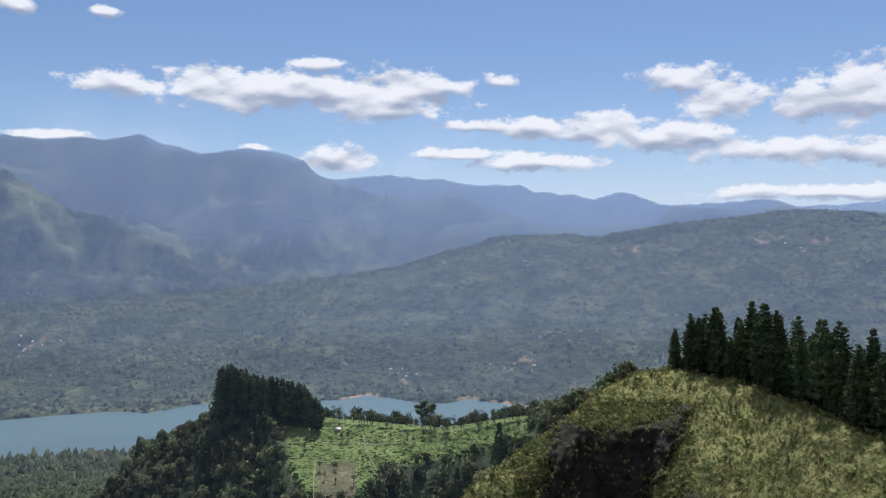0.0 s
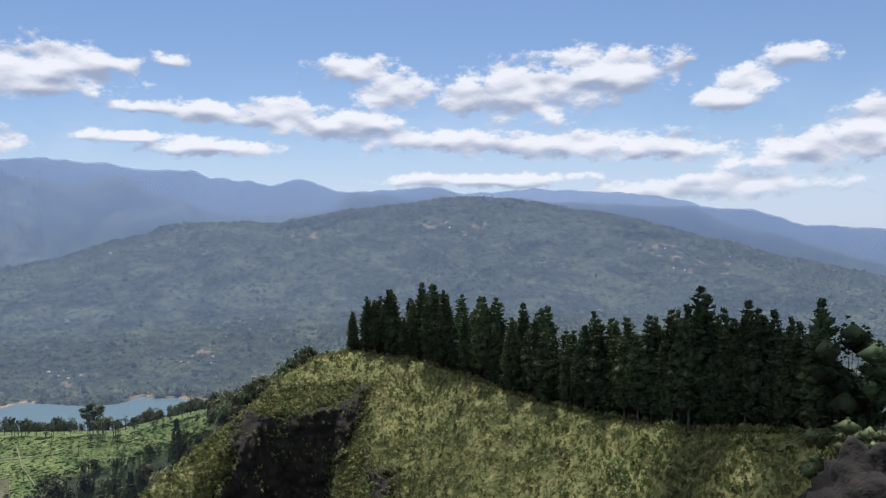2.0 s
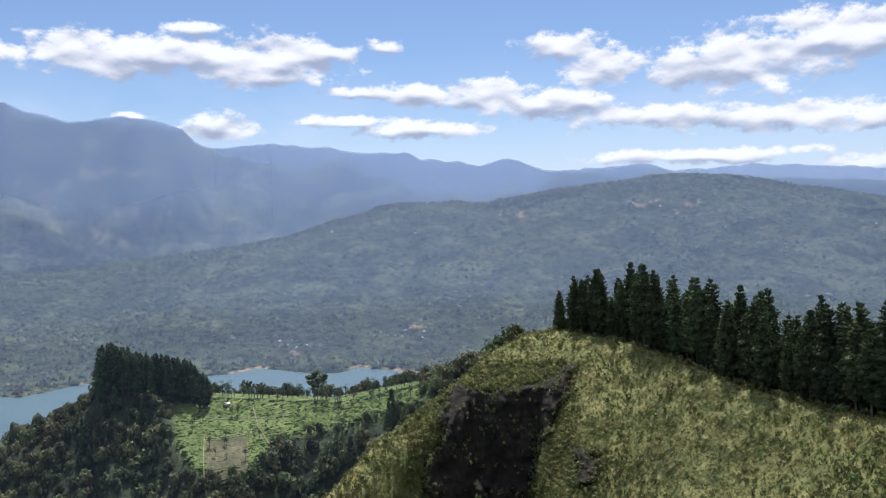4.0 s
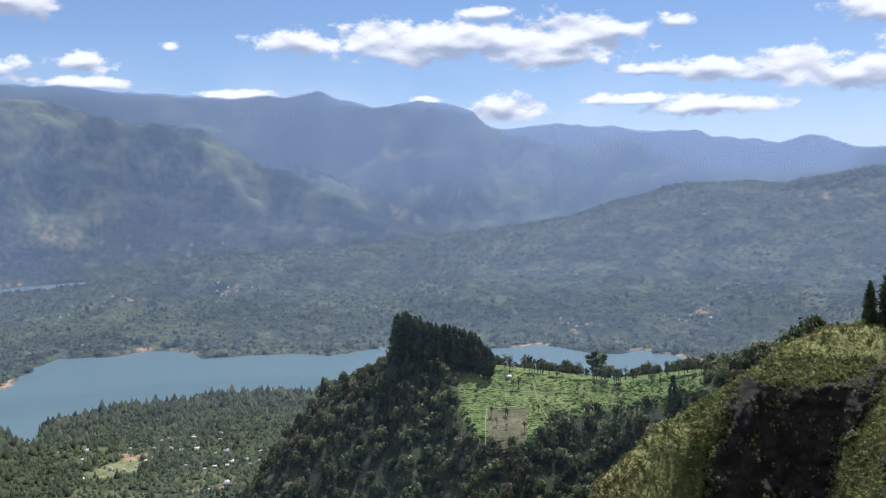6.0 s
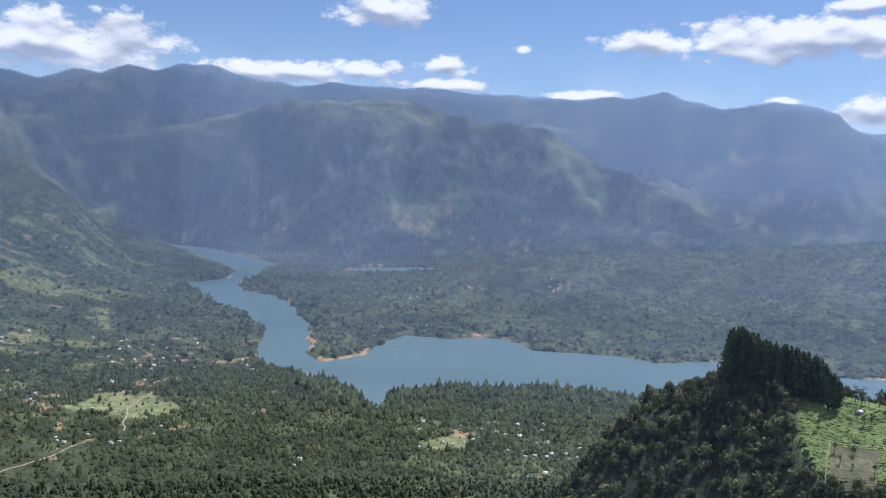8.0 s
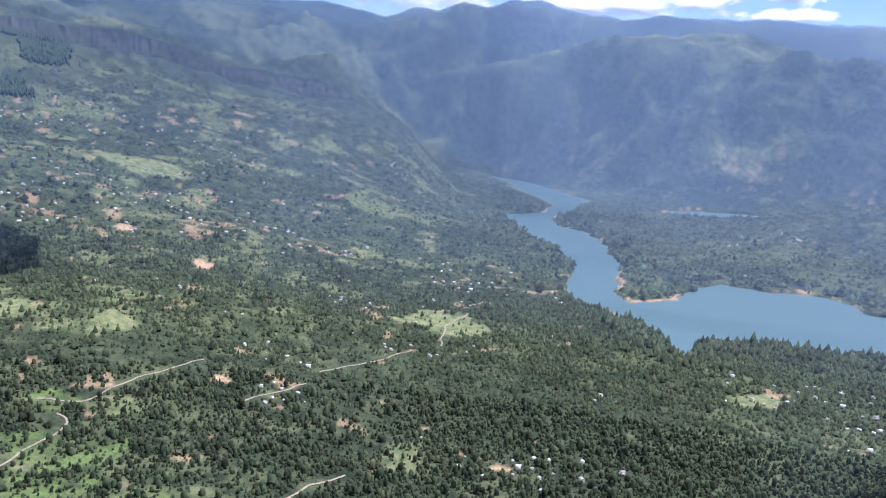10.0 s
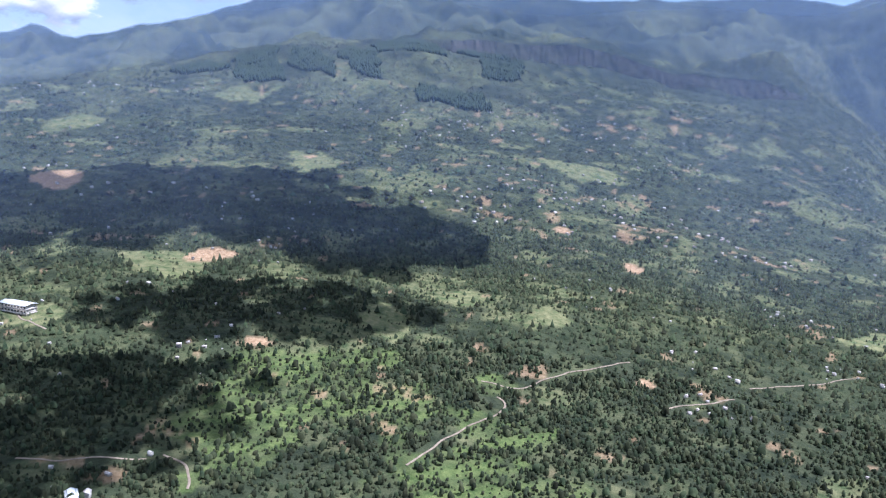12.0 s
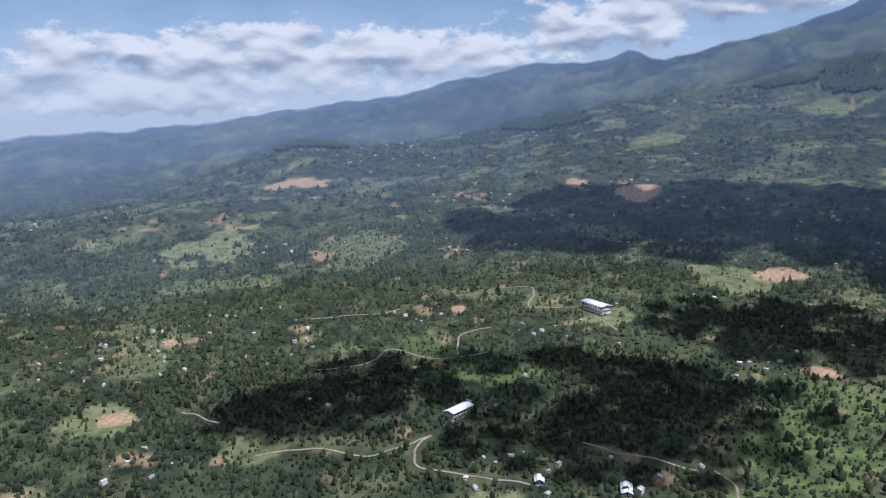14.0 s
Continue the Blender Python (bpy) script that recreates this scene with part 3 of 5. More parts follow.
# rock faces of the near ridge: bearing and height angle
CRAG = [(-8.1, -11.8), (-10.5, -12.3), (-12.9, -11.7), (-15.2, -11.2), (-16.9, -10.45), (-17.3, -11.2), (-16.0, -12.8), (-14.7, -15.0), (-14.0, -16.9), (-13.8, -19.5), (-12, -22), (-5.3, -22), (-5.7, -20), (-6.2, -17), (-7.2, -14.5)]
HOLLOW = [(-16.5, -15.8), (-18.5, -16.0), (-17.9, -18.1), (-16.2, -18.6)]


def rock_depth(az, el):
    """Degrees inside the rock's outline, negative outside it."""
    best = np.full(az.shape, -9.0)
    a, e = az + (rough(az * 4, el * 4, 5, 4, 65) - 0.5) * 1.6, el + (rough(az * 4, el * 4, 5, 4, 66) - 0.5) * 1.3
    for rows in (CRAG, HOLLOW):
        poly = np.array(rows)
        best = np.maximum(best, np.where(inside(a, e, poly), 1, -1) * shore_distance(a, e, poly))
    return best


def crest_wear(az):
    """Degrees by which the far crests stand higher or lower than their smooth lines."""
    return (rough(az * 10, az * 0, 14, 4, 61) - 0.5) * 0.5 * ease(np.abs(az - 290), 60, 120)


def land(x, y):
    """Height and land cover at arrays of places."""
    r = np.hypot(x, y)
    az = np.degrees(np.arctan2(-x, y))
    az = np.where(az < -75, az + 360, az)
    el = lambda rows: np.tan(np.radians(crest(rows, az, 2)))
    ragged = crest_wear(az)
    rim = HILL + RIM
    middle = MIDDLE_AHEAD + MIDDLE_LEFT
    far = FAR_AHEAD + FAR_LEFT
    r4 = crest(rim, az, 1)
    z4 = r4 * el(rim)
    r6 = crest(middle, az, 1)
    z6 = r6 * np.tan(np.radians(crest(middle, az, 2) + ragged))
    skyline = np.tan(np.radians(crest(far, az, 1) + ragged))
    z8 = 5000 * skyline
    left = ease(az, 50, 66) * (1 - ease(az, 200, 260))
    z2 = np.interp(az, [45, 60, 80, 100, 120, 140, 160, 298], [-247, -236, -190, -165, -165, -180, -195, -247])
    r3 = np.interp(az, [45, 58, 70, 110, 120, 140, 155, 298], [1420, 1600, 1700, 1700, 1550, 1250, 1150, 1420])
    z3 = np.interp(az, [44, 50, 60, 70, 80, 90, 100, 110, 120, 130, 140, 155, 298], [-248, -247, -215, -140, -80, -42, -32, -50, -85, -108, -140, -165, -247])
    r5 = np.where(az < 60, np.interp(az, [40, 47, 56, 60], [0, 3780, 3780, 3300]), 0)
    r5 = np.maximum(r5, np.where(az < 53, np.maximum(r4 + 350, 3000), r4 + 300))
    z5 = np.interp(az, [-62, 0, 8, 14, 50, 58, 64, 98, 112, 125, 165, 298], [-230, -230, -235, -245, -240, -215, 0, 0, -60, -140, -230, -230]) + np.where((az > 60) & (az < 200), z4 + 12, 0)
    z7 = np.where(az < 54, z6 - 170, z6 + 0.45 * (z8 - z6))
    z7 = np.minimum(z7, z8 - 10)
    rs = [0 * r, 0 * r + 1.2, 0 * r + 2.6, 0 * r + 100, 0 * r + 220, 0 * r + 330, 0 * r + 1000, r3, r4, r5, r6, np.maximum(4320, r6 + 200), 0 * r + 5000, 0 * r + 5160, 0 * r + 8000]
    zs = [0 * r - 1.7, 0 * r - 1.75, 0 * r - 3.4, 0 * r - 96, 0 * r - 205, 0 * r - 248, z2, z3, z4, z5, z6, z7, z8, z8 - 90, 0 * r - 700]
    z = np.full(r.shape, -1.7)
    fold = np.zeros(r.shape)
    for k in range(len(rs) - 1):
        s = np.clip((r - rs[k]) / np.maximum(rs[k + 1] - rs[k], 1e-6), 0, 1)
        here = (r >= rs[k]) & (r < rs[k + 1])
        s = s ** 1.9 if k == 9 else s
        z = np.where(here, zs[k] + (zs[k + 1] - zs[k]) * s, z)
        fold = np.where(here, np.sin(np.pi * s), fold)
    z = np.where(r >= 8000, -700, z)
    rd = crest(DOME, az, 1)
    zd = rd * np.tan(np.radians(crest(DOME, az, 2) + ragged * 0.8))
    foot = np.interp(az, [12, 40, 49, 53.5, 57, 68], [2900, 2950, 3350, 3760, 3560, 3300])
    up = np.clip((r - foot) / (rd - foot), 0, 1)
    dome = np.where(r < rd, -246 + (zd + 246) * (0.42 * up + 0.58 * up ** 2), zd - (r - rd) * 0.55)
    dome = np.where((az > 12) & (az < 68) & (r > foot), dome, -900)
    fold = np.where(dome > z, np.sin(np.pi * up), fold)
    z = np.maximum(z, dome)
    # gullies and swells, held back on the crests
    wx, wy = x + (rough(x, y, 700, 2, 15) - 0.5) * 500, y + (rough(x, y, 700, 2, 16) - 0.5) * 500
    gully = np.where(r > r4 + 40, np.abs(rough(wx, wy, 620, 5, 3) - 0.5) * 2, np.abs(rough(x, y, 520, 5, 3) - 0.5) * 2)
    high = np.clip((z + 250) / 400, 0, 1)
    z = z + (0.04 + fold) * (np.where(r > r4 + 40, 0.28, 0.45) - gully) * np.where(r > 2900, 240, 120) * high * ease(r, 900, 2600)
    z = z + (0.25 - np.abs(rough(x, y, 210, 4, 13) - 0.5) * 2) * (0.1 + fold) * np.where(r > 2900, 120, 95) * high * ease(r, 2300, 3000)
    lump = np.abs(rough(wx * 0.7 + wy * 0.5, wy * 0.7 - wx * 0.5, 260, 4, 19) - 0.5) * 2
    z = z + (0.35 - lump) * fold * 95 * ease(r, 1450, 1800) * (1 - ease(r - r4, -150, -20)) * (1 - ease(az, 30, 42))
    # spurs running down the mountain sides
    along = az * 61 + (rough(x, y, 400, 3, 17) - 0.5) * 330
    spurs = np.abs(rough(along, r * 0.8 + along * 0.3, 280, 4, 18) - 0.5) * 2
    z = z + (0.24 - spurs) * (0.05 + fold) * 230 * high * ease(r, 2500, 3100) * ease(r - r4, 40, 240)
    z = z + (rough(x, y, 260, 4, 9) - 0.5) * 34 * ease(r, 450, 900) * ease(z, -249, -190)
    z = z + (rough(x, y, 90, 3, 5) - 0.5) * 9 * ease(r, 450, 1200)
    z = np.where(r > 1500, np.minimum(z, r * skyline), z)
    # mask of spur crests, used to paint them paler than the gullies
    crests = ease(0.34 - spurs, 0.0, 0.30) * ease(rough(x, y, 330, 4, 99), 0.40, 0.56)
    # cliff under the plateau rim
    wall = ease(az, 62, 66) * (1 - ease(az, 84, 90)) * (0.6 + 0.8 * rough(x, y, 130, 3, 21))
    z = z - 46 * wall * ease(r - r4, -700, -60) * (1 - ease(r - r4, -45, -15))
    cliff = wall * ease(r - r4, -75, -55) * (1 - ease(r - r4, -22, -8))
    # water
    wx, wy = x + (rough(x, y, 70, 3, 31) - 0.5) * 34, y + (rough(x, y, 70, 3, 32) - 0.5) * 34
    wet = inside(wx, wy, LAKE) | inside(wx, wy, ARM)
    bank = np.minimum(shore_distance(wx, wy, LAKE), shore_distance(wx, wy, ARM))
    z = np.where(wet, WATER - 1 - np.minimum(bank * 0.2, 9), np.where(r > 335, np.maximum(z, WATER + 0.4 + np.minimum(bank * 0.12, 3.0)), z))
    # near ridge
    rc = crest(NEAR_RIDGE, az, 1)
    zc = rc * el(NEAR_RIDGE)
    steep = np.interp(az, [-75, -60, -40, -30, -22, -16.5, -14.6, -13.2, -6, -3, 3], [0.5, 0.5, 0.5, 0.6, 0.64, 0.74, 1.0, 3.4, 3.4, 1.2, 0.9])
    before = np.maximum(rc - r, 0)
    lip = np.interp(az, [-22, -17, -14, -9, -4, 2], [0, 15, 19, 11, 9, 6]) * (0.35 + 0.65 * rough(x, y, 26, 3, 41) + 0.65 * rough(x, y, 6, 3, 42))
    down = np.minimum(before, lip) * 0.62 + np.maximum(before - lip, 0) * steep
    ridge = zc - down - np.maximum(r - rc, 0) * 0.16 - np.maximum(r - rc - 55, 0) * 0.8
    ridge = ridge - np.where(az > -14, np.maximum(r - rc, 0) * ease(az, -14, -8) * 0.55, 0)
    ridge = ridge + (rough(x, y, 24, 4, 51) - 0.5) * 3.2 * ease(before + np.maximum(r - rc, 0), 0, 14)
    ridge = ridge - 500 * ease(az, 10, 14) - 500 * (1 - ease(az, -76, -72))
    near = ridge > z
    z = np.maximum(z, ridge)
    rock = near * (r < rc - 2) * ease(rock_depth(az, np.degrees(np.arctan2(z, r))), -0.05, 0.2)
    # spur
    rs_, zs_ = crest(SPUR, az, 1), crest(SPUR, az, 1) * el(SPUR)
    front = np.maximum(rs_ - r, 0)
    terrace = np.interp(az, [-8, -4, 2, 4.5, 6, 9.5, 11.5, 13], [10, 14, 20, 34, 50, 56, 30, 6])
    spur = zs_ - np.minimum(front, terrace) * 0.34 - np.maximum(front - terrace, 0) * 0.85
    behind = np.maximum(r - rs_, 0)
    spur = spur - np.minimum(behind, 30) * 0.12 - np.maximum(behind - 30, 0) * 0.9
    spur = spur + (rough(x, y, 34, 3, 71) - 0.5) * 4 * ease(front, terrace, terrace + 20)
    spur = spur - 500 * ease(az, 34, 37) - 500 * (1 - ease(az, -17, -15))
    on_spur = spur > z
    z = np.maximum(z, spur)
    tea = on_spur * (front < terrace + 2) * (behind < 25) * ease(az, -7, -5) * (1 - ease(az, 10.2, 11.2))
    clear = np.maximum(ease(rough(x, y, 150, 4, 81), 0.64, 0.70) * ease(r, 1100, 1500) * np.where(az < 50, 0.25, 0.5) * (1 - ease(r, 2900, 3300)), ease(rough(x, y, 60, 3, 83), 0.64, 0.70) * np.where(az < 57, 0.3, 0.7) * (1 - ease(r, 2200, 2700))) * ease(r, 450, 520) * (1 - wet)
    # grassy crests paler than gullies: lit relief put into the cover colour
    clear = np.maximum(clear, crests * ease(r - r4, 150, 350) * ease(r, 2900, 3100) * 0.9 * (1 - wet))
    clear = np.maximum(clear, ease(rough(x, y, 70, 4, 95), 0.60, 0.66) * ease(r - r4, 150, 350) * ease(r, 2900, 3100) * 0.5 * (1 - wet))
    clear = np.maximum(clear, ease(rough(x, y, 130, 4, 97), 0.43, 0.55) * 0.4 * ease(az, 78, 84) * (1 - ease(az, 106, 114)) * ease(r, 1650, 1900) * (1 - ease(r, 2600, 2700)))
    clear = np.maximum(clear, patch(x, y, PASTURES))
    clear = np.maximum(clear, ease(rough(x, y, 190, 3, 89), 0.46, 0.56) * ease(az, 62, 68) * (1 - ease(az, 112, 118)) * ease(r - r4, 10, 60) * (1 - ease(r, 3700, 4000)) * 0.8)
    clear = np.maximum(clear, 0.32 * ease(rough(x, y, 22, 3, 88), 0.50, 0.62) * ease(az, 54, 68) * (1 - ease(r, 1200, 1700)) * (1 - wet))
    tea = np.maximum(tea, patch(x, y, TEA_LANDS) * (0.55 + 0.45 * ease(rough(x, y, 40, 3, 85), 0.4, 0.55)) * (0.72 + 0.28 * np.sin(z * 2.4)))
    houses = patch(x, y, [(a, q, w * 0.8, w * 0.8) for a, q, w, n in HOUSES_AHEAD + HOUSES_MIDDLE + HOUSES_LEFT if w > 12])
    grass = near * (~on_spur) * (r < rc + 10)
    bare = ease(rough(x, y, 110, 3, 91), 0.57, 0.63) * (1 - ease(bank, 4, 10)) * (~wet) * (r > 1100)
    cover = {"grass": grass.astype(float), "rock": np.maximum(rock, cliff), "tea": tea.astype(float), "pasture": clear * (1 - near) * (1 - on_spur), "soil": np.maximum.reduce([bare, patch(x, y, SOILS), houses * ease(rough(x, y, 24, 2, 87), 0.66, 0.72) * 0.6, ease(rough(x, y, 26, 4, 98), 0.74, 0.78) * 0.6 * ease(az, 40, 50) * ease(r, 480, 540) * (1 - ease(r, 1900, 2300)) * (1 - wet)]), "house": houses, "wet": wet, "bank": bank}
    return z, cover


def build_ground():
    fine = np.arange(-62, 160.01, 0.22)
    az = np.radians(np.concatenate([fine, np.linspace(162, 296, 60)]))
    r = np.concatenate([[0.002, 0.4, 1.2, 1.8, 2.6, 5], np.linspace(10, 80, 12), np.linspace(84, 300, 105), np.geomspace(303, 1000, 108), np.geomspace(1008, 5160, 210), [5600, 7000, 9000]])
    a, d = np.meshgrid(az, r, indexing="ij")
    x, y = -np.sin(a) * d, np.cos(a) * d
    z, cover = land(x.ravel(), y.ravel())
    n, m = a.shape
    i, j = np.meshgrid(np.arange(n), np.arange(m - 1), indexing="ij")
    k, w = i * m + j, ((i + 1) % n) * m + j
    faces = np.stack([k, k + 1, w + 1, w], -1).reshape(-1, 4)
    verts = laid_out(x.ravel(), y.ravel(), z)
    cover.pop("wet"), cover.pop("bank"), cover.pop("house")
    ob = sheet("ground", verts, faces[:, ::-1], ground_material(), **cover)
    tagged(ob, "green valley floor, grassy ridge and wooded mountain slopes", "terrain", kind="structure")
    return np.degrees(az), r, z.reshape(n, m)


GRID_AZ, GRID_R, GRID_Z = build_ground()

rings = np.array([900, 1300, 2000, 2600, 3200, 4300])
lake_verts = [tuple(bearing(a, q, WATER)) for a in np.linspace(-12, 60, 37) for q in rings]
lake_faces = [(i * 6 + j, i * 6 + j + 1, i * 6 + j + 7, i * 6 + j + 6) for i in range(36) for j in range(5)]
lake = sheet("water", laid_out(*np.array(lake_verts).T), [f[::-1] for f in lake_faces], water_material())
tagged(lake, "calm blue-green reservoir water between wooded shores", "lake", kind="structure")


# ---------------------------------------------------------------- haze in the valleys
def build_haze():
    """Added bluish sheets that stand in for haze, thinning out towards the ground and the sky."""
    mat = haze_material()
    ridge = HILL + RIM
    # haze tint per sheet, its share set by hand ahead, at the dome and left
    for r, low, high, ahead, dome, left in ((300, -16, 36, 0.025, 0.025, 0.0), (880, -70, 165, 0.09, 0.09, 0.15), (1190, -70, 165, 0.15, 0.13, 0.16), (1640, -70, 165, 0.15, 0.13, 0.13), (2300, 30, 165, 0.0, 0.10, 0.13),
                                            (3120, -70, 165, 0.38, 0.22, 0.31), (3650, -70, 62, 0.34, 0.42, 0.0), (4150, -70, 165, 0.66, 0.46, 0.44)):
        az = np.arange(low, high + 0.1, 0.4)
        wave = r * (1 + 0.035 * (rough(az, az * 0, 9, 3, int(r)) - 0.5))
        sunk = np.zeros(az.shape)
        if r == 3120:  # close behind the long hill
            wave = np.interp(az, [50, 58], [0, 1]) * wave + np.interp(az, [50, 58], [1, 0]) * (crest(ridge, az, 1) + 150)
            sunk = 1 - ease(az, 4, 22)
        if r == 3650:  # before the middle mountains ahead, behind the dome further left
            behind = np.interp(az, [13, 17], [0, 1])
            wave = (1 - behind) * wave + behind * np.maximum(crest(DOME, az, 1) + 110, 3500)
            sunk = ease(az, 18, 23) * (1 - ease(az, 48, 55))
        if r == 4150:  # behind the middle mountains
            near_by = np.interp(az, [57, 62], [1, 0])
            wave = (1 - near_by) * wave + near_by * (crest(MIDDLE_AHEAD + MIDDLE_LEFT, az, 1) + 150)
            sunk = 1 - ease(az, 8, 10)
        x, y = spots_along(az, wave)
        ground_z = np.maximum(land(x, y)[0], WATER)
        ground_z = np.convolve(np.pad(ground_z, 10, "edge"), np.ones(21) / 21, "valid")[:, None]
        edge_el = np.maximum.reduce([crest(FAR_AHEAD + FAR_LEFT, az, 1), crest(MIDDLE_AHEAD + MIDDLE_LEFT, az, 2), crest(HILL + RIM, az, 2) + 0.16]) + crest_wear(az)
        skyline = (wave * np.tan(np.radians(edge_el)))[:, None]
        top = np.maximum(skyline, ground_z + 60)
        low_rows = ground_z + np.array([[-8, 0, 12, 30, 55]])
        rise = np.linspace(0.1, 1.0, 10)
        over = wave[:, None] * np.array([[0.0008, 0.0020]])
        rows = np.concatenate([low_rows, low_rows[:, -1:] + (top - low_rows[:, -1:]) * rise, top + over], 1)
        rows = np.minimum(rows, skyline + wave[:, None] * 0.0020 + np.arange(rows.shape[1])[None] * 0.01)
        n, m = rows.shape
        i, j = np.meshgrid(np.arange(n - 1), np.arange(m - 1), indexing="ij")
        k = (i * m + j).ravel()
        faces = np.stack([k, k + m, k + m + 1, k + 1], -1)
        verts = laid_out(np.repeat(x[:, None], m, 1), np.repeat(y[:, None], m, 1), rows).reshape(-1, 3)
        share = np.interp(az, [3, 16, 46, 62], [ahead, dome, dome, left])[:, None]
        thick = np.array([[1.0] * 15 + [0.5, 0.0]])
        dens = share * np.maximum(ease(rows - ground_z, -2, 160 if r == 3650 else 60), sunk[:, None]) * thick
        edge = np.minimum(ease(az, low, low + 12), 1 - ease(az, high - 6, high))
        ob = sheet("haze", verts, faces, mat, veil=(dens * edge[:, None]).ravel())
        tagged(ob, "thin translucent bluish sheet standing in for valley haze", "haze", kind="structure")


build_haze()


# ---------------------------------------------------------------- plant forms
OCTA = np.array([(1, 0, 0), (0, 1, 0), (-1, 0, 0), (0, -1, 0), (0, 0, 1), (0, 0, -1)], float)
OCTA_FACES = np.array([(0, 1, 4), (1, 2, 4), (2, 3, 4), (3, 0, 4), (1, 0, 5), (2, 1, 5), (3, 2, 5), (0, 3, 5)])
dice = np.random.default_rng(7)


def turned(verts, yaw):
    c, s = np.cos(yaw), np.sin(yaw)
    return np.stack([verts[..., 0] * c - verts[..., 1] * s, verts[..., 0] * s + verts[..., 1] * c, verts[..., 2]], -1)


def tufts(places, sizes, jitter=0.35):
    """Many small leafy tufts: arrays of centres and of half sizes along x, y, z."""
    n = len(places)
    v = OCTA[None] * (1 + jitter * (dice.random((n, 6, 1)) - 0.5) * 2) * np.asarray(sizes)[:, None, :]
    v = turned(v, dice.random((n, 1)) * 6.28) + np.asarray(places)[:, None, :]
    f = OCTA_FACES[None] + np.arange(n)[:, None, None] * 6
    return v.reshape(-1, 3), f.reshape(-1, 3)


def sprays(places, sizes, blades=8, width=0.42, droop=0.0):
    """Loose sprays of pointed leaves or needles round each place."""
    n = len(places)
    places, sizes = np.repeat(np.asarray(places), blades, 0), np.repeat(np.asarray(sizes), blades, 0)
    way = dice.normal(0, 1, (n * blades, 3))
    way[:, 2] = way[:, 2] * 0.8 + 0.25 - droop
    way /= np.linalg.norm(way, axis=1, keepdims=True)
    side = np.cross(way, dice.normal(0, 1, (n * blades, 3)))
    side /= np.linalg.norm(side, axis=1, keepdims=True)
    root = places - way * sizes * 0.25
    v = np.stack([root + side * sizes * width, root - side * sizes * width, places + way * sizes * 1.1], 1)
    return v.reshape(-1, 3), np.arange(n * blades * 3).reshape(-1, 3)


def leafage(boughs, leaves, spread, bough, leaf):
    """A crown, one unit high, of leafy triangles lying over the surface of several rounded boughs."""
    c = dice.normal(0, 1, (boughs, 3))
    c = c / np.linalg.norm(c, axis=1, keepdims=True) * spread * dice.uniform(0.3, 1.0, (boughs, 1))
    c[:, 2] = c[:, 2] * 0.5 + 0.55
    out = dice.normal(0, 1, (boughs, leaves, 3))
    out[:, :, 2] += 0.35
    out /= np.linalg.norm(out, axis=2, keepdims=True)
    p = (c[:, None] + out * bough * dice.uniform(0.75, 1.1, (boughs, leaves, 1))).reshape(-1, 3)
    out = (out + dice.normal(0, 0.35, out.shape)).reshape(-1, 3)
    out /= np.linalg.norm(out, axis=1, keepdims=True)
    a = np.cross(out, dice.normal(0, 1, out.shape))
    a /= np.linalg.norm(a, axis=1, keepdims=True)
    b = np.cross(out, a)
    q = leaf * dice.uniform(0.7, 1.3, (len(p), 1))
    v = np.stack([p + a * q, p - a * q * 0.6 + b * q * 0.8, p - a * q * 0.6 - b * q * 0.8], 1)
    return v.reshape(-1, 3), np.arange(len(p) * 3).reshape(-1, 3)


def taper(points, radii, sides=7):
    """A tapered limb along a line of points."""
    verts, faces = [], []
    for p, q in zip(points, radii):
        for k in range(sides):
            a = 6.2832 * k / sides
            verts.append((p[0] + math.cos(a) * q, p[1] + math.sin(a) * q, p[2]))
    for i in range(len(points) - 1):
        for k in range(sides):
            a, b = i * sides + k, i * sides + (k + 1) % sides
            faces += [(a, b, b + sides), (a, b + sides, a + sides)]
    return np.array(verts), np.array(faces)


def joined(pieces):
    verts, faces, base = [], [], 0
    for v, f in pieces:
        verts.append(v)
        faces.append(f + base)
        base += len(v)
    return np.concatenate(verts), np.concatenate(faces)


def height_at(x, y):
    """Height of the ground sheet at one place."""
    az = math.degrees(math.atan2(-x, y))
    az, r = (az + 360 if az < -75 else az), math.hypot(x, y)
    i = min(max(int(np.searchsorted(GRID_AZ, az)) - 1, 0), len(GRID_AZ) - 2)
    j = min(max(int(np.searchsorted(GRID_R, r)) - 1, 0), len(GRID_R) - 2)
    u, v = (az - GRID_AZ[i]) / (GRID_AZ[i + 1] - GRID_AZ[i]), (r - GRID_R[j]) / (GRID_R[j + 1] - GRID_R[j])
    g = GRID_Z
    return float((g[i, j] * (1 - u) + g[i + 1, j] * u) * (1 - v) + (g[i, j + 1] * (1 - u) + g[i + 1, j + 1] * u) * v)


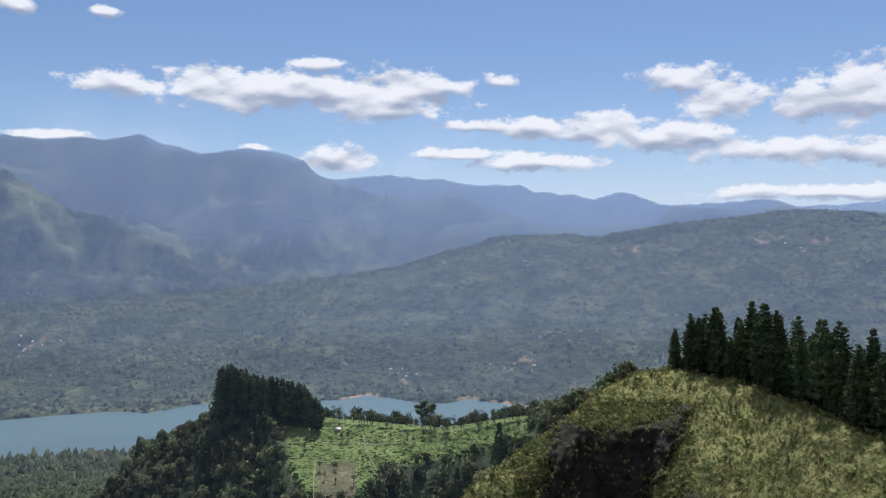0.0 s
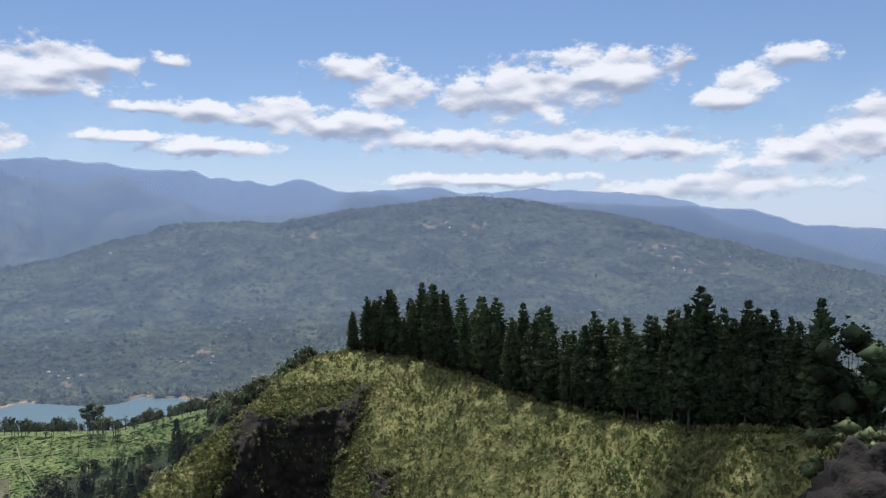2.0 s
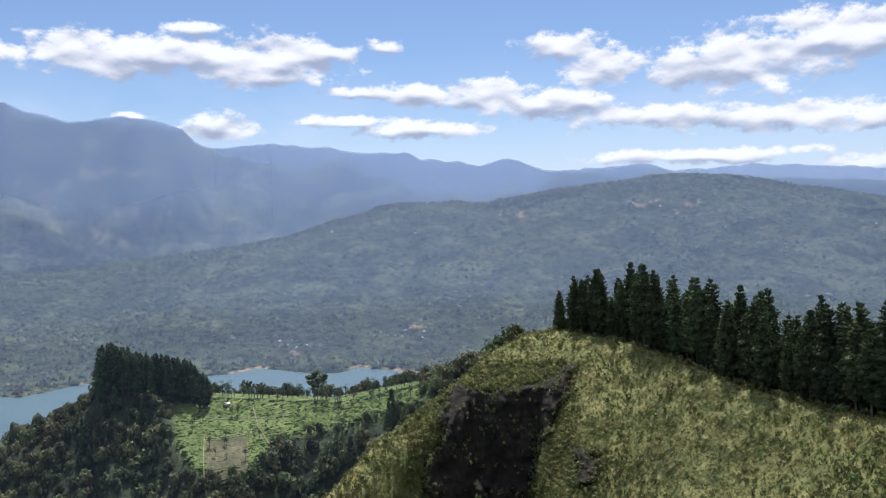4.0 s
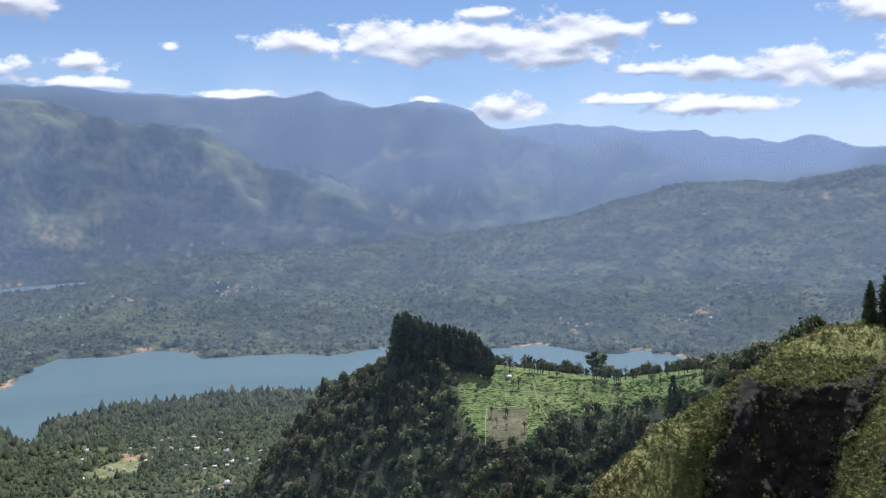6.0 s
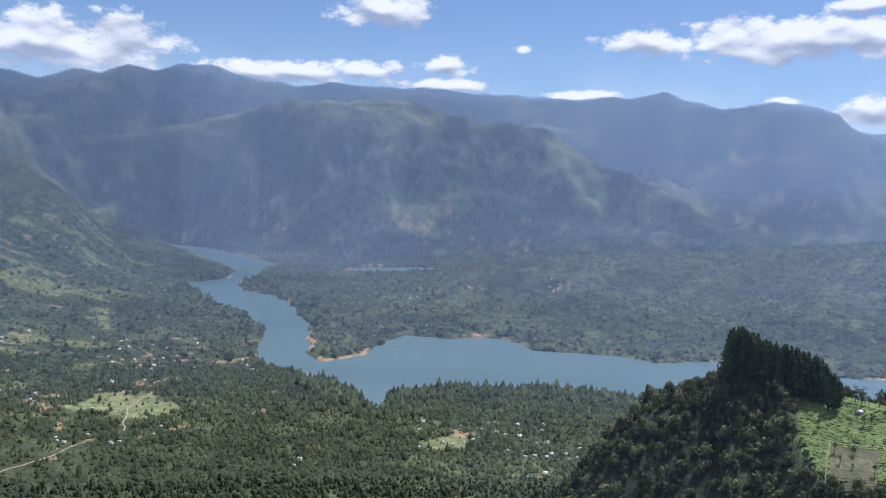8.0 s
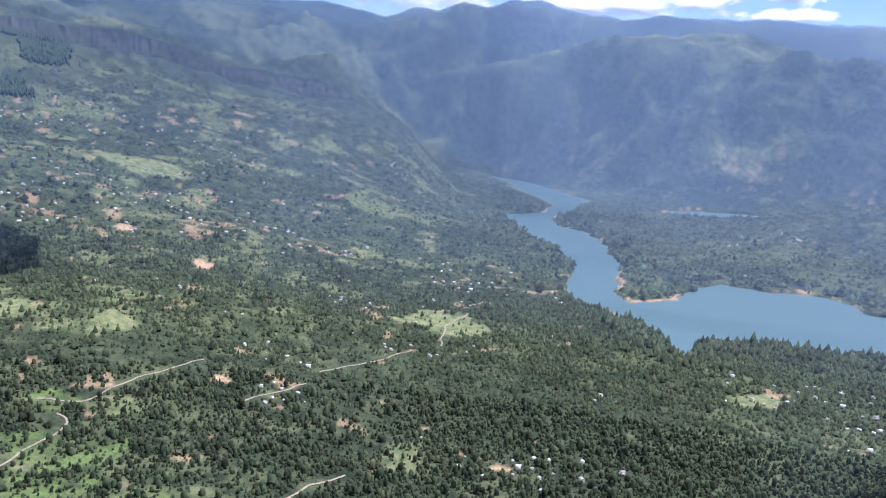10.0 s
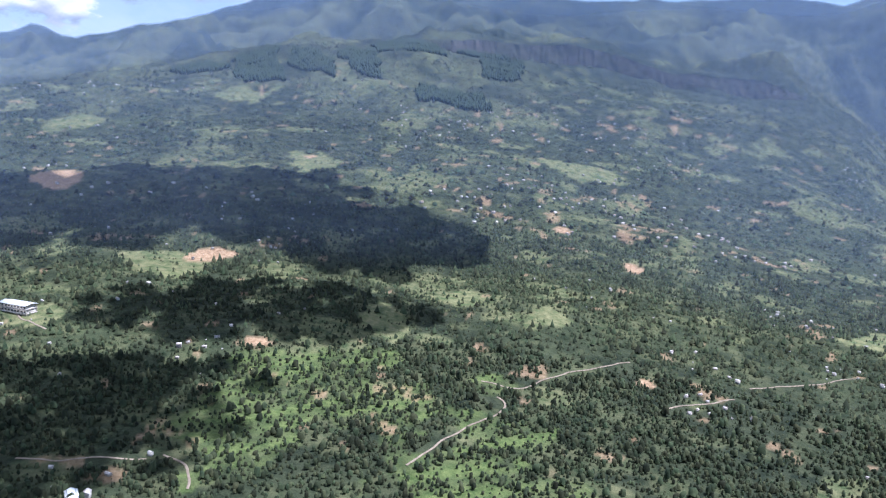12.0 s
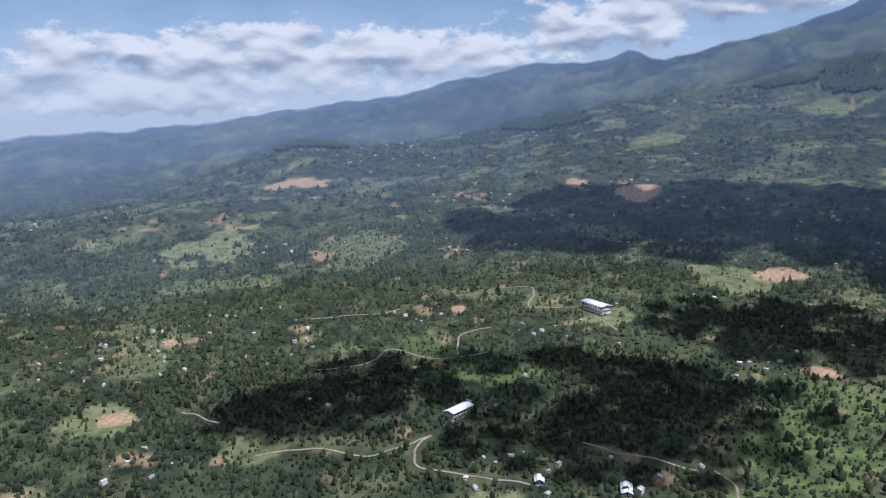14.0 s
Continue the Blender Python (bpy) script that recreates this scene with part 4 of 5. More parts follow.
def pine_tree(height, label, group):
    """A plantation pine: bare lower trunk, ragged crown of drooping whorls."""
    root = tagged(new("pine_tree"), label, "tree", group)
    lean = dice.normal(0, 0.25, 2)
    line = [(lean[0] * s, lean[1] * s, height * s) for s in (-0.06, 0.0, 0.3, 0.6, 0.85, 0.98)]
    sheet("trunk", *taper(line, [0.30, 0.26, 0.21, 0.15, 0.09, 0.03]), BARK, root, label="straight grey-brown trunk")
    inner, inner_sizes, places, sizes = [], [], [], []
    start = dice.uniform(0.06, 0.2)
    for s in np.linspace(start, 0.985, 22):
        t = (s - start) / (1 - start)
        reach = height * (0.172 * min(1.0, 0.55 + 1.4 * t) * (1 - t) ** 0.6 + 0.012) * dice.uniform(0.72, 1.2)
        turn = dice.uniform(0, 6.28)
        for k in range(7 if t < 0.75 else 5):
            a = turn + k * 6.28 / 7 + dice.uniform(-0.3, 0.3)
            whole = reach * dice.uniform(0.7, 1.1)
            for part_way in (0.45, 0.75, 1.0):
                d = whole * part_way
                places.append((math.cos(a) * d, math.sin(a) * d, height * s + d * 0.16 + dice.uniform(-0.25, 0.25)))
                q = dice.uniform(0.42, 0.70) * (0.65 + 0.35 * (1 - t)) * height / 20
                sizes.append((q, q, q))
            if k % 2 == 0:
                inner.append((math.cos(a) * whole * 0.45, math.sin(a) * whole * 0.45, height * s))
                q = whole * 0.42 + 0.15
                inner_sizes.append((q, q * 0.8, q * 0.8))
    places.append((0, 0, height * 0.995)), sizes.append((0.3, 0.3, 0.5))
    sheet("crown", *joined([tufts(inner, inner_sizes), sprays(places, np.array(sizes) * 1.25, 4, 0.42, -0.1)]), NEEDLES, root)
    return root


def column_tree(height, label):
    root = tagged(new("cypress_tree"), label, "tree", "dark columnar conifers by the terrace")
    sheet("trunk", *taper([(0, 0, -1.2), (0, 0, 0), (0, 0, height * 0.6)], [0.3, 0.26, 0.1]), BARK, root)
    places, sizes = [], []
    for s in np.linspace(0.05, 0.98, 40):
        wide = height * 0.17 * math.sin(min(1.0, s * 2.6 + 0.25) * 1.57) * (1 - s) ** 0.62 + 0.25
        for k in range(6):
            a, d = dice.uniform(0, 6.28), wide * dice.uniform(0.4, 1.0)
            places.append((math.cos(a) * d, math.sin(a) * d, s * height))
            q = dice.uniform(0.4, 0.8)
            sizes.append((q, q * 0.7, q * 1.3))
    sheet("crown", *sprays(places, sizes, 7, 0.45), NEEDLES, root)
    return root


def leafy_tree(height, label, group, wide=0.32, mat=None, bare=0.35, boughs=7):
    """A broadleaf tree: trunk, limbs and a crown of separate leafy boughs with gaps."""
    root = tagged(new("leafy_tree"), label, "tree", group)
    pieces = [taper([(0, 0, -0.8), (0, 0, 0), (0.1, 0, height * 0.35), (0.15, 0.1, height * 0.7)], [0.26, 0.22, 0.16, 0.06])]
    places, sizes, cores, core_sizes = [], [], [], []
    for k in range(boughs):
        a = k * 0.9 + dice.uniform(-0.4, 0.4)
        d = height * wide * dice.uniform(0.25, 0.75) * (0.3 if k == boughs - 1 else 1)
        tip = np.array((math.cos(a) * d, math.sin(a) * d, height * (dice.uniform(bare + 0.15, 0.84) if k < boughs - 1 else 0.9)))
        low = np.array((0.08, 0.03, height * dice.uniform(bare * 0.8, bare + 0.1)))
        pieces.append(taper([low, (low + tip) / 2 + (0, 0, 0.2), tip], [0.09, 0.06, 0.02], 5))
        bough = height * dice.uniform(0.12, 0.19)
        cores.append(tip)
        core_sizes.append((bough * 0.85, bough * 0.8, bough * 0.65))
        for _ in range(26):
            p = dice.normal(0, 1, 3)
            p = p / np.linalg.norm(p) * bough * dice.uniform(0.5, 1.05) * (1, 1, 0.75)
            places.append(tip + p)
            q = dice.uniform(0.22, 0.45) * height / 9
            sizes.append((q, q * 0.8, q * 0.6))
    sheet("trunk", *joined(pieces), BARK, root, label="slender brown trunk with spreading limbs")
    crown = [sprays(places, sizes, 7, 0.6)] + ([tufts(cores, core_sizes)] if boughs > 7 else [])
    sheet("crown", *joined(crown), mat or LEAVES, root)
    return root


def planted(kinds, spots):
    """Stand copies of the built kinds at spots of x, y, sink, scale; the first of each kind is the built one."""
    used = set()
    for i, (x, y, z, size) in enumerate(spots):
        k = i % len(kinds)
        m = Matrix.Translation(laid_out(x, y, z)) @ Matrix.Rotation(dice.uniform(0, 6.28), 4, "Z") @ Matrix.Diagonal((size * dice.uniform(0.9, 1.1), size * dice.uniform(0.9, 1.1), size, 1))
        if k in used:
            copy_thing(kinds[k], m)
        else:
            used.add(k)
            kinds[k].matrix_basis = m


# ---------------------------------------------------------------- pines on the grassy ridge
def ridge_pines():
    group = "pines of the plantation belt on the ridge"
    kinds = [pine_tree(20, "tall dark green pine in the plantation on the ridge", group) for _ in range(5)]
    # height angle of the tree tops along the belt
    tops = np.array([(-15.3, -5.2), (-16.2, -4.7), (-18.2, -3.6), (-21.7, -3.9), (-24.9, -4.4), (-28.4, -5.7), (-32.2, -6.1), (-34.5, -6.2), (-37.7, -4.9), (-39.3, -4.5), (-44.1, -5.2), (-45.8, -6.4), (-47, -5.0), (-52, -4.6)])[::-1]
    spots = []
    for row, count in ((5, 46), (10, 42), (15, 36), (21, 28)):
        for k in range(count):
            az = -15.6 - (k + dice.uniform(0.1, 0.9)) / count * 32.0
            if row > 18 and az > -17.0:
                continue
            r = float(crest(NEAR_RIDGE, np.array([az]), 1)[0]) + row + dice.uniform(-2.5, 2.5)
            x, y = spots_along(az, r)
            z = height_at(x, y)
            tall = r * math.tan(radians(np.interp(az, tops[:, 0], tops[:, 1]))) - z
            size = tall / 20 * (dice.uniform(0.86, 1.03) if dice.random() < 0.75 else dice.uniform(0.7, 0.9))
            spots.append((float(x), float(y), z, size))
    planted(kinds, spots)


def knoll_pines():
    group = "conifers crowded on the knoll"
    kinds = [pine_tree(18, "dark conifer in the dense stand on the knoll", group) for _ in range(3)]
    tops = np.array([(7.8, -11.0), (8.6, -10.4), (9.6, -9.0), (11.5, -8.6), (13.4, -8.0), (14.3, -7.45), (15.0, -7.5), (15.6, -8.3)])
    spots = []
    for row, count in ((-10, 22), (-5, 28), (0, 28), (6, 26), (12, 22)):
        for k in range(count):
            az = 8.3 + (k + dice.uniform(0.1, 0.9)) / count * 7.0
            r = float(crest(SPUR, np.array([az]), 1)[0]) + row + dice.uniform(-1.5, 1.5)
            x, y = spots_along(az, r)
            z = height_at(x, y)
            tall = r * math.tan(radians(np.interp(az, tops[:, 0], tops[:, 1]))) - z
            spots.append((float(x), float(y), z, max(0.3, tall / 18 * dice.uniform(0.84, 1.06))))
    for k in range(20):  # down the steep flank
        az, back = dice.uniform(11.5, 17.5), dice.uniform(12, 48)
        x, y = spots_along(az, float(crest(SPUR, np.array([az]), 1)[0]) - back)
        spots.append((float(x), float(y), height_at(x, y), dice.uniform(0.45, 0.7)))
    planted(kinds, spots)


def terrace_trees():
    group = "small trees along the tea terrace"
    kinds = [leafy_tree(9, "slender green tree at the edge of the tea terrace", group, 0.24, bare=0.4) for _ in range(4)]
    spots = []
    for k in range(110):
        az = dice.uniform(-9.5, 9.0)
        r = float(crest(SPUR, np.array([az]), 1)[0]) + dice.choice([0, 3, 8, 14, 22]) + dice.uniform(-3, 3)
        x, y = spots_along(az, r)
        spots.append((float(x), float(y), height_at(x, y), dice.uniform(0.5, 1.0)))
    for az, back in ((8.9, 22), (9.6, 30), (7.4, 38), (6.2, 46), (5.6, 30), (4.9, 52), (2.5, 10), (-0.5, 20), (3.6, 48), (6.6, 14), (8.2, 46)):
        r = float(crest(SPUR, np.array([az]), 1)[0]) - back
        x, y = spots_along(az, r)
        spots.append((float(x), float(y), height_at(x, y), dice.uniform(0.55, 0.85)))
    for _ in range(34):
        az = dice.uniform(-6.5, 9.6)
        r = float(crest(SPUR, np.array([az]), 1)[0]) - dice.uniform(0.2, 1.9) * float(np.interp(az, [-6, 2, 6, 10], [5, 12, 26, 24]))
        x, y = spots_along(az, r)
        spots.append((float(x), float(y), height_at(x, y), dice.uniform(0.4, 0.75)))
    planted(kinds, spots)
    for az, r, tall in ((-3.9, 334, 21.5), (-1.0, 330, 20)):
        x, y = spots_along(az, r)
        root = column_tree(tall, "dark columnar conifer on the slope below the tea terrace")
        root.location = (x, y, height_at(x, y))
    big = leafy_tree(14, "large round-crowned tree beside the tea terrace", "", 0.4, boughs=12)
    x, y = spots_along(1.2, 386)
    big.location = (x, y, height_at(x, y))
    for az, r, tall, wide, mat, bare, label in (
        (-48.4, 146, 19, 0.42, NEEDLES, 0.1, "big dark round-crowned tree at the end of the pine belt"),
        (-51.8, 140, 17, 0.45, NEEDLES, 0.1, "dark broad-crowned tree behind the rock"),
        (-47.9, 128, 10.5, 0.55, LEAVES, 0.12, "bright green bushy tree before the pines"),
        (-51.0, 124, 10, 0.60, LEAVES, 0.1, "light green bushy tree above the rock"),
    ):
        x, y = spots_along(az, r)
        leafy_tree(tall, label, "", wide, mat, bare, 20).location = (x, y, height_at(x, y) - 1)


ridge_pines()
knoll_pines()
terrace_trees()


# ---------------------------------------------------------------- woods, scrub and grass
def clump(count, spread, size, flat=0.8):
    """A small crown of a few leafy masses about the origin, one unit high."""
    p = dice.normal(0, 1, (count, 3))
    p = p / np.linalg.norm(p, axis=1, keepdims=True) * spread * dice.uniform(0.35, 1.0, (count, 1))
    p[:, 2] = p[:, 2] * 0.55 + 0.55
    s = dice.uniform(0.75, 1.25, (count, 1)) * size * np.array([1, 1, flat])
    return tufts(p, s)


def spread_out(name, templates, x, y, z, width, tall, mat, label, category):
    """One joined mesh of many plants."""
    verts, faces, own, base = [], [], [], 0
    pick = dice.integers(0, len(templates), len(x))
    for k, (tv, tf) in enumerate(templates):
        w = np.nonzero(pick == k)[0]
        if not len(w):
            continue
        v = turned(np.repeat(tv[None], len(w), 0), dice.random((len(w), 1)) * 6.28)
        v = v * np.stack([width[w], width[w], tall[w]], -1)[:, None, :] + laid_out(x[w], y[w], z[w])[:, None, :]
        f = tf[None] + (np.arange(len(w)) * len(tv))[:, None, None] + base
        verts.append(v.reshape(-1, 3))
        faces.append(f.reshape(-1, 3))
        own.append(np.repeat(dice.random(len(w)), len(tv)))
        base += len(w) * len(tv)
    ob = sheet(name, np.concatenate(verts), np.concatenate(faces), mat, plant=np.concatenate(own))
    return tagged(ob, label, category, kind="stuff")


def scatter(low_az, high_az, low_r, high_r, count):
    az = dice.uniform(low_az, high_az, count)
    r = np.sqrt(dice.uniform(low_r ** 2, high_r ** 2, count))
    return spots_along(az, r) + (az, r)


def house_sites():
    spots, tries = [], []
    for az, r, spread, count in HOUSES_AHEAD + HOUSES_MIDDLE + HOUSES_LEFT:
        for _ in range(2 * (count + count // 2)):
            tries.append((az + math.degrees(dice.uniform(-1, 1) * spread * 1.15 / r), r + dice.uniform(-1, 1) * spread))
    a, q = np.array(tries).T
    x, y = spots_along(a, q)
    z, cover = land(x, y)
    for k in np.nonzero(~cover["wet"] & (cover["bank"] > 12))[0][::2]:
        if all(math.hypot(x[k] - sx, y[k] - sy) > 9 for sx, sy, *_ in spots):
            spots.append((float(x[k]), float(y[k]), float(z[k]) + 0.3, dice.uniform(0.8, 1.2)))
    az, r = dice.uniform(52, 152, 900), np.sqrt(dice.uniform(620 ** 2, 2150 ** 2, 900))
    x, y = spots_along(az, r)
    z, cover = land(x, y)
    keep = (rough(x, y, 260, 3, 241) > 0.5) & (cover["bank"] > 25) & ~cover["wet"] & (cover["rock"] < 0.1)
    spots += [(float(a), float(b), float(c) + 0.4, dice.uniform(0.7, 1.15)) for a, b, c in zip(x[keep], y[keep], z[keep])]
    return spots


HOUSE_SITES = house_sites()


def yard_distance(x, y):
    best = np.full(x.shape, 1e9)
    for sx, sy, *_ in HOUSE_SITES:
        best = np.minimum(best, (x - sx) ** 2 + (y - sy) ** 2)
    return np.sqrt(best)


def open_land(x, y, cover):
    """How much of the place is free of trees."""
    way = road_distance(x, y)
    return np.maximum.reduce([cover["pasture"] * 0.92, cover["tea"] * 0.75, cover["soil"] * 1.0, (way < 5) * 1.0, cover["wet"] * 1.0, cover["house"] * 0.35, (yard_distance(x, y) < 4.5) * 1.0])


def low_crown(sides):
    """A rounded crown of few faces: a ragged skirt and an uneven top."""
    a = np.arange(sides) * 6.2832 / sides + dice.uniform(-0.35, 0.35, sides)
    q = dice.uniform(0.7, 1.2, sides)
    skirt = np.stack([np.cos(a) * q, np.sin(a) * q, dice.uniform(0.0, 0.4, sides)], -1)
    tip = np.array([(dice.uniform(-0.35, 0.35), dice.uniform(-0.35, 0.35), dice.uniform(0.85, 1.2))])
    return np.concatenate([skirt, tip]), np.array([(k, (k + 1) % sides, sides) for k in range(sides)])


def round_crown(sides=5):
    """A fuller crown: a ragged skirt, a lumpy shoulder and an uneven top."""
    a = np.arange(sides) * 6.2832 / sides
    rings = []
    for wide, low, high in ((1.0, 0.10, 0.45), (0.72, 0.60, 0.95)):
        t, q = a + dice.uniform(-0.4, 0.4, sides), wide * dice.uniform(0.65, 1.25, sides)
        rings.append(np.stack([np.cos(t) * q, np.sin(t) * q, dice.uniform(low, high, sides)], -1))
    faces = []
    for k in range(sides):
        n = (k + 1) % sides
        faces += [(k, n, sides + n), (k, sides + n, sides + k), (sides + k, sides + n, 2 * sides)]
    tip = np.array([(dice.uniform(-0.3, 0.3), dice.uniform(-0.3, 0.3), dice.uniform(0.9, 1.25))])
    return np.concatenate(rings + [tip]), np.array(faces)


def woods():
    for name, low_r, high_r, low_az, high_az, count, faces, wide, tall in (
        ("valley_trees", 400, 700, 18, 160, 52000, 15, 1.9, 4.2),
        ("valley_woods", 700, 1150, 14, 160, 84000, 5, 2.3, 4.5),
        ("far_woods", 1150, 2500, -57, 160, 125000, 4, 4.2, 5.2),
        ("hill_trees", 2500, 3020, -58, 13, 24000, 4, 5.0, 5.6),
    ):
        x, y, az, r = scatter(low_az, high_az, low_r, high_r, count)
        z, cover = land(x, y)
        thick = rough(x, y, 75, 4, 201)
        keep = dice.random(count) > np.maximum(open_land(x, y, cover), ease(thick, 0.60, 0.42) * 0.55 * (cover["bank"] > 60) * ease(az, 50, 62))
        keep &= (cover["grass"] < 0.5)
        x, y, z = x[keep], y[keep], z[keep]
        size = dice.uniform(0.38, 0.95, len(x)) + 1.2 * dice.random(len(x)) ** 6
        size = size * np.where(cover["bank"][keep] < 60, 1.5, 1.0)
        kinds = [round_crown() if faces == 15 else low_crown(faces) for _ in range(10)]
        spread_out(name, kinds, x, y, z - 0.3, wide * size * dice.uniform(0.75, 1.2, len(x)), tall * size * dice.uniform(0.65, 1.45, len(x)), GARDEN if high_r < 1200 else FOREST, "mixed green trees of the valley woods and gardens", "woodland")
    x, y, az, r = scatter(-58, 158, 2500, 3500, 52000)
    z, cover = land(x, y)
    keep = dice.random(len(x)) > np.maximum.reduce([open_land(x, y, cover) * 0.95, ease(rough(x, y, 160, 3, 202), 0.58, 0.36) * np.where(az < 50, 0.1, 0.5), ease(r, 2800, 3450) * 0.8])
    keep &= (cover["rock"] < 0.2) & (cover["bank"] > 22) & ((az > 13) | (r > 3020))
    x, y, z = x[keep], y[keep], z[keep]
    bx, by, baz, br = scatter(12, 62, 2950, 4050, 42000)
    bz, cover = land(bx, by)
    keep = (dice.random(len(bx)) > np.maximum(cover["pasture"] * 1.3, cover["soil"])) & (cover["rock"] < 0.2) & (cover["bank"] > 22) & (rough(bx, by, 120, 4, 203) > 0.42)
    x, y, z = np.concatenate([x, bx[keep]]), np.concatenate([y, by[keep]]), np.concatenate([z, bz[keep]])
    size = dice.uniform(0.6, 1.2, len(x))
    spread_out("hill_woods", [low_crown(4) for _ in range(8)], x, y, z - 1.0, 5.5 * size, 6.5 * size, FOREST, "dense green woods over the far hills", "woodland")


def spur_woods():
    x, y, az, r = scatter(-13, 29, 230, 440, 4800)
    z, cover = land(x, y)
    rc = crest(SPUR, az, 1)
    keep = (cover["tea"] < 0.5) & (cover["soil"] < 0.5) & (cover["grass"] < 0.5) & (cover["rock"] < 0.3) & ~((az > 8) & (az < 15.5) & (np.abs(r - rc) < 14))
    x, y, z = x[keep], y[keep], z[keep]
    size = 0.35 + 0.5 * dice.random(len(x)) + 0.75 * dice.random(len(x)) ** 4
    spread_out("slope_trees", [leafage(7, 17, 0.58, 0.40, 0.17) for _ in range(12)], x, y, z - 0.6, 3.5 * size, 5.2 * size, SLOPE_LEAVES, "mixed broadleaf trees crowding the steep slope", "woodland")
    # dark clumps added behind the trunks to imitate the belt's shaded interior
    x, y, az, r = scatter(-52, -15.5, 120, 320, 2600)
    z, cover = land(x, y)
    off = r - crest(NEAR_RIDGE, az, 1)
    keep = (off > 7) & (off < 42)
    x, y, z = x[keep], y[keep], z[keep]
    spread_out("undergrowth", [leafage(4, 15, 0.5, 0.45, 0.22) for _ in range(4)], x, y, z - 0.6, dice.uniform(1.2, 2.4, len(x)), dice.uniform(2.5, 5.5, len(x)), NEEDLES, "dark filler clumps behind the pine belt", "woodland")


def dark_stands():
    xs, ys = [], []
    for rows in STANDS:
        poly = outline(rows)
        low, high = poly.min(0), poly.max(0)
        n = int((high - low).prod() / 22)
        x, y = dice.uniform(low[0], high[0], n), dice.uniform(low[1], high[1], n)
        wx, wy = x + (rough(x, y, 60, 3, 231) - 0.5) * 60, y + (rough(x, y, 60, 3, 232) - 0.5) * 60
        ok = inside(wx, wy, poly)
        xs.append(x[ok]), ys.append(y[ok])
    x, y = np.concatenate(xs), np.concatenate(ys)
    z, _ = land(x, y)
    size = dice.uniform(0.8, 1.15, len(x))
    spread_out("conifer_plantation", [clump(1, 0.1, 1.0) for _ in range(5)], x, y, z - 0.5, 4.2 * size, 13 * size, NEEDLES, "dark conifer plantations on the plateau rim", "woodland")


def ridge_grass():
    blades = []
    for _ in range(6):
        v, f = [], []
        for k in range(5):
            a, w, h = dice.uniform(0, 6.28), dice.uniform(0.14, 0.3), dice.uniform(0.6, 1.0)
            p = dice.uniform(-0.4, 0.4, 2)
            lean = dice.uniform(-0.45, 0.45, 2)
            c, s = math.cos(a) * w, math.sin(a) * w
            v += [(p[0] - c, p[1] - s, 0), (p[0] + c, p[1] + s, 0), (p[0] + lean[0], p[1] + lean[1], h)]
            f.append((3 * k, 3 * k + 1, 3 * k + 2))
        blades.append((np.array(v), np.array(f)))
    x, y, az, r = scatter(-50.5, 8, 95, 275, 60000)
    z, cover = land(x, y)
    keep = (cover["grass"] > 0.5) & (cover["rock"] < 0.25) & (r < crest(NEAR_RIDGE, az, 1) + 6)
    x, y, z = x[keep], y[keep], z[keep]
    lush = rough(x, y, 16, 3, 211)
    spread_out("dry_grass", blades, x, y, z - 0.05, dice.uniform(0.5, 0.9, len(x)), dice.uniform(0.35, 0.8, len(x)) * (0.6 + lush), DRY_GRASS, "tall dry yellow-green grass covering the ridge", "grass")
    x, y, az, r = scatter(-50.5, 9, 95, 275, 46000)
    z, cover = land(x, y)
    rc = crest(NEAR_RIDGE, az, 1)
    dense = 0.28 + ease(rough(x, y, 22, 3, 221), 0.45, 0.62) + 0.35 * (az > -9) + 0.25 * (cover["rock"] > 0.02) + 0.5 * (np.abs(r - rc - 4) < 2.5) * (az < -19)
    keep = (cover["grass"] > 0.5) & (dice.random(len(x)) < dense * 0.75) & ((cover["rock"] < 0.5) | (dice.random(len(x)) < 0.12))
    x, y, z = x[keep], y[keep], z[keep]
    size = 0.25 + 1.0 * dice.random(len(x)) ** 2.4
    spread_out("ridge_scrub", [leafage(2, 9, 0.5, 0.5, 0.28) for _ in range(8)], x, y, z - 0.1, 1.1 * size, 1.4 * size, SHRUB, "low green and tawny scrub on the ridge and rock", "scrub")


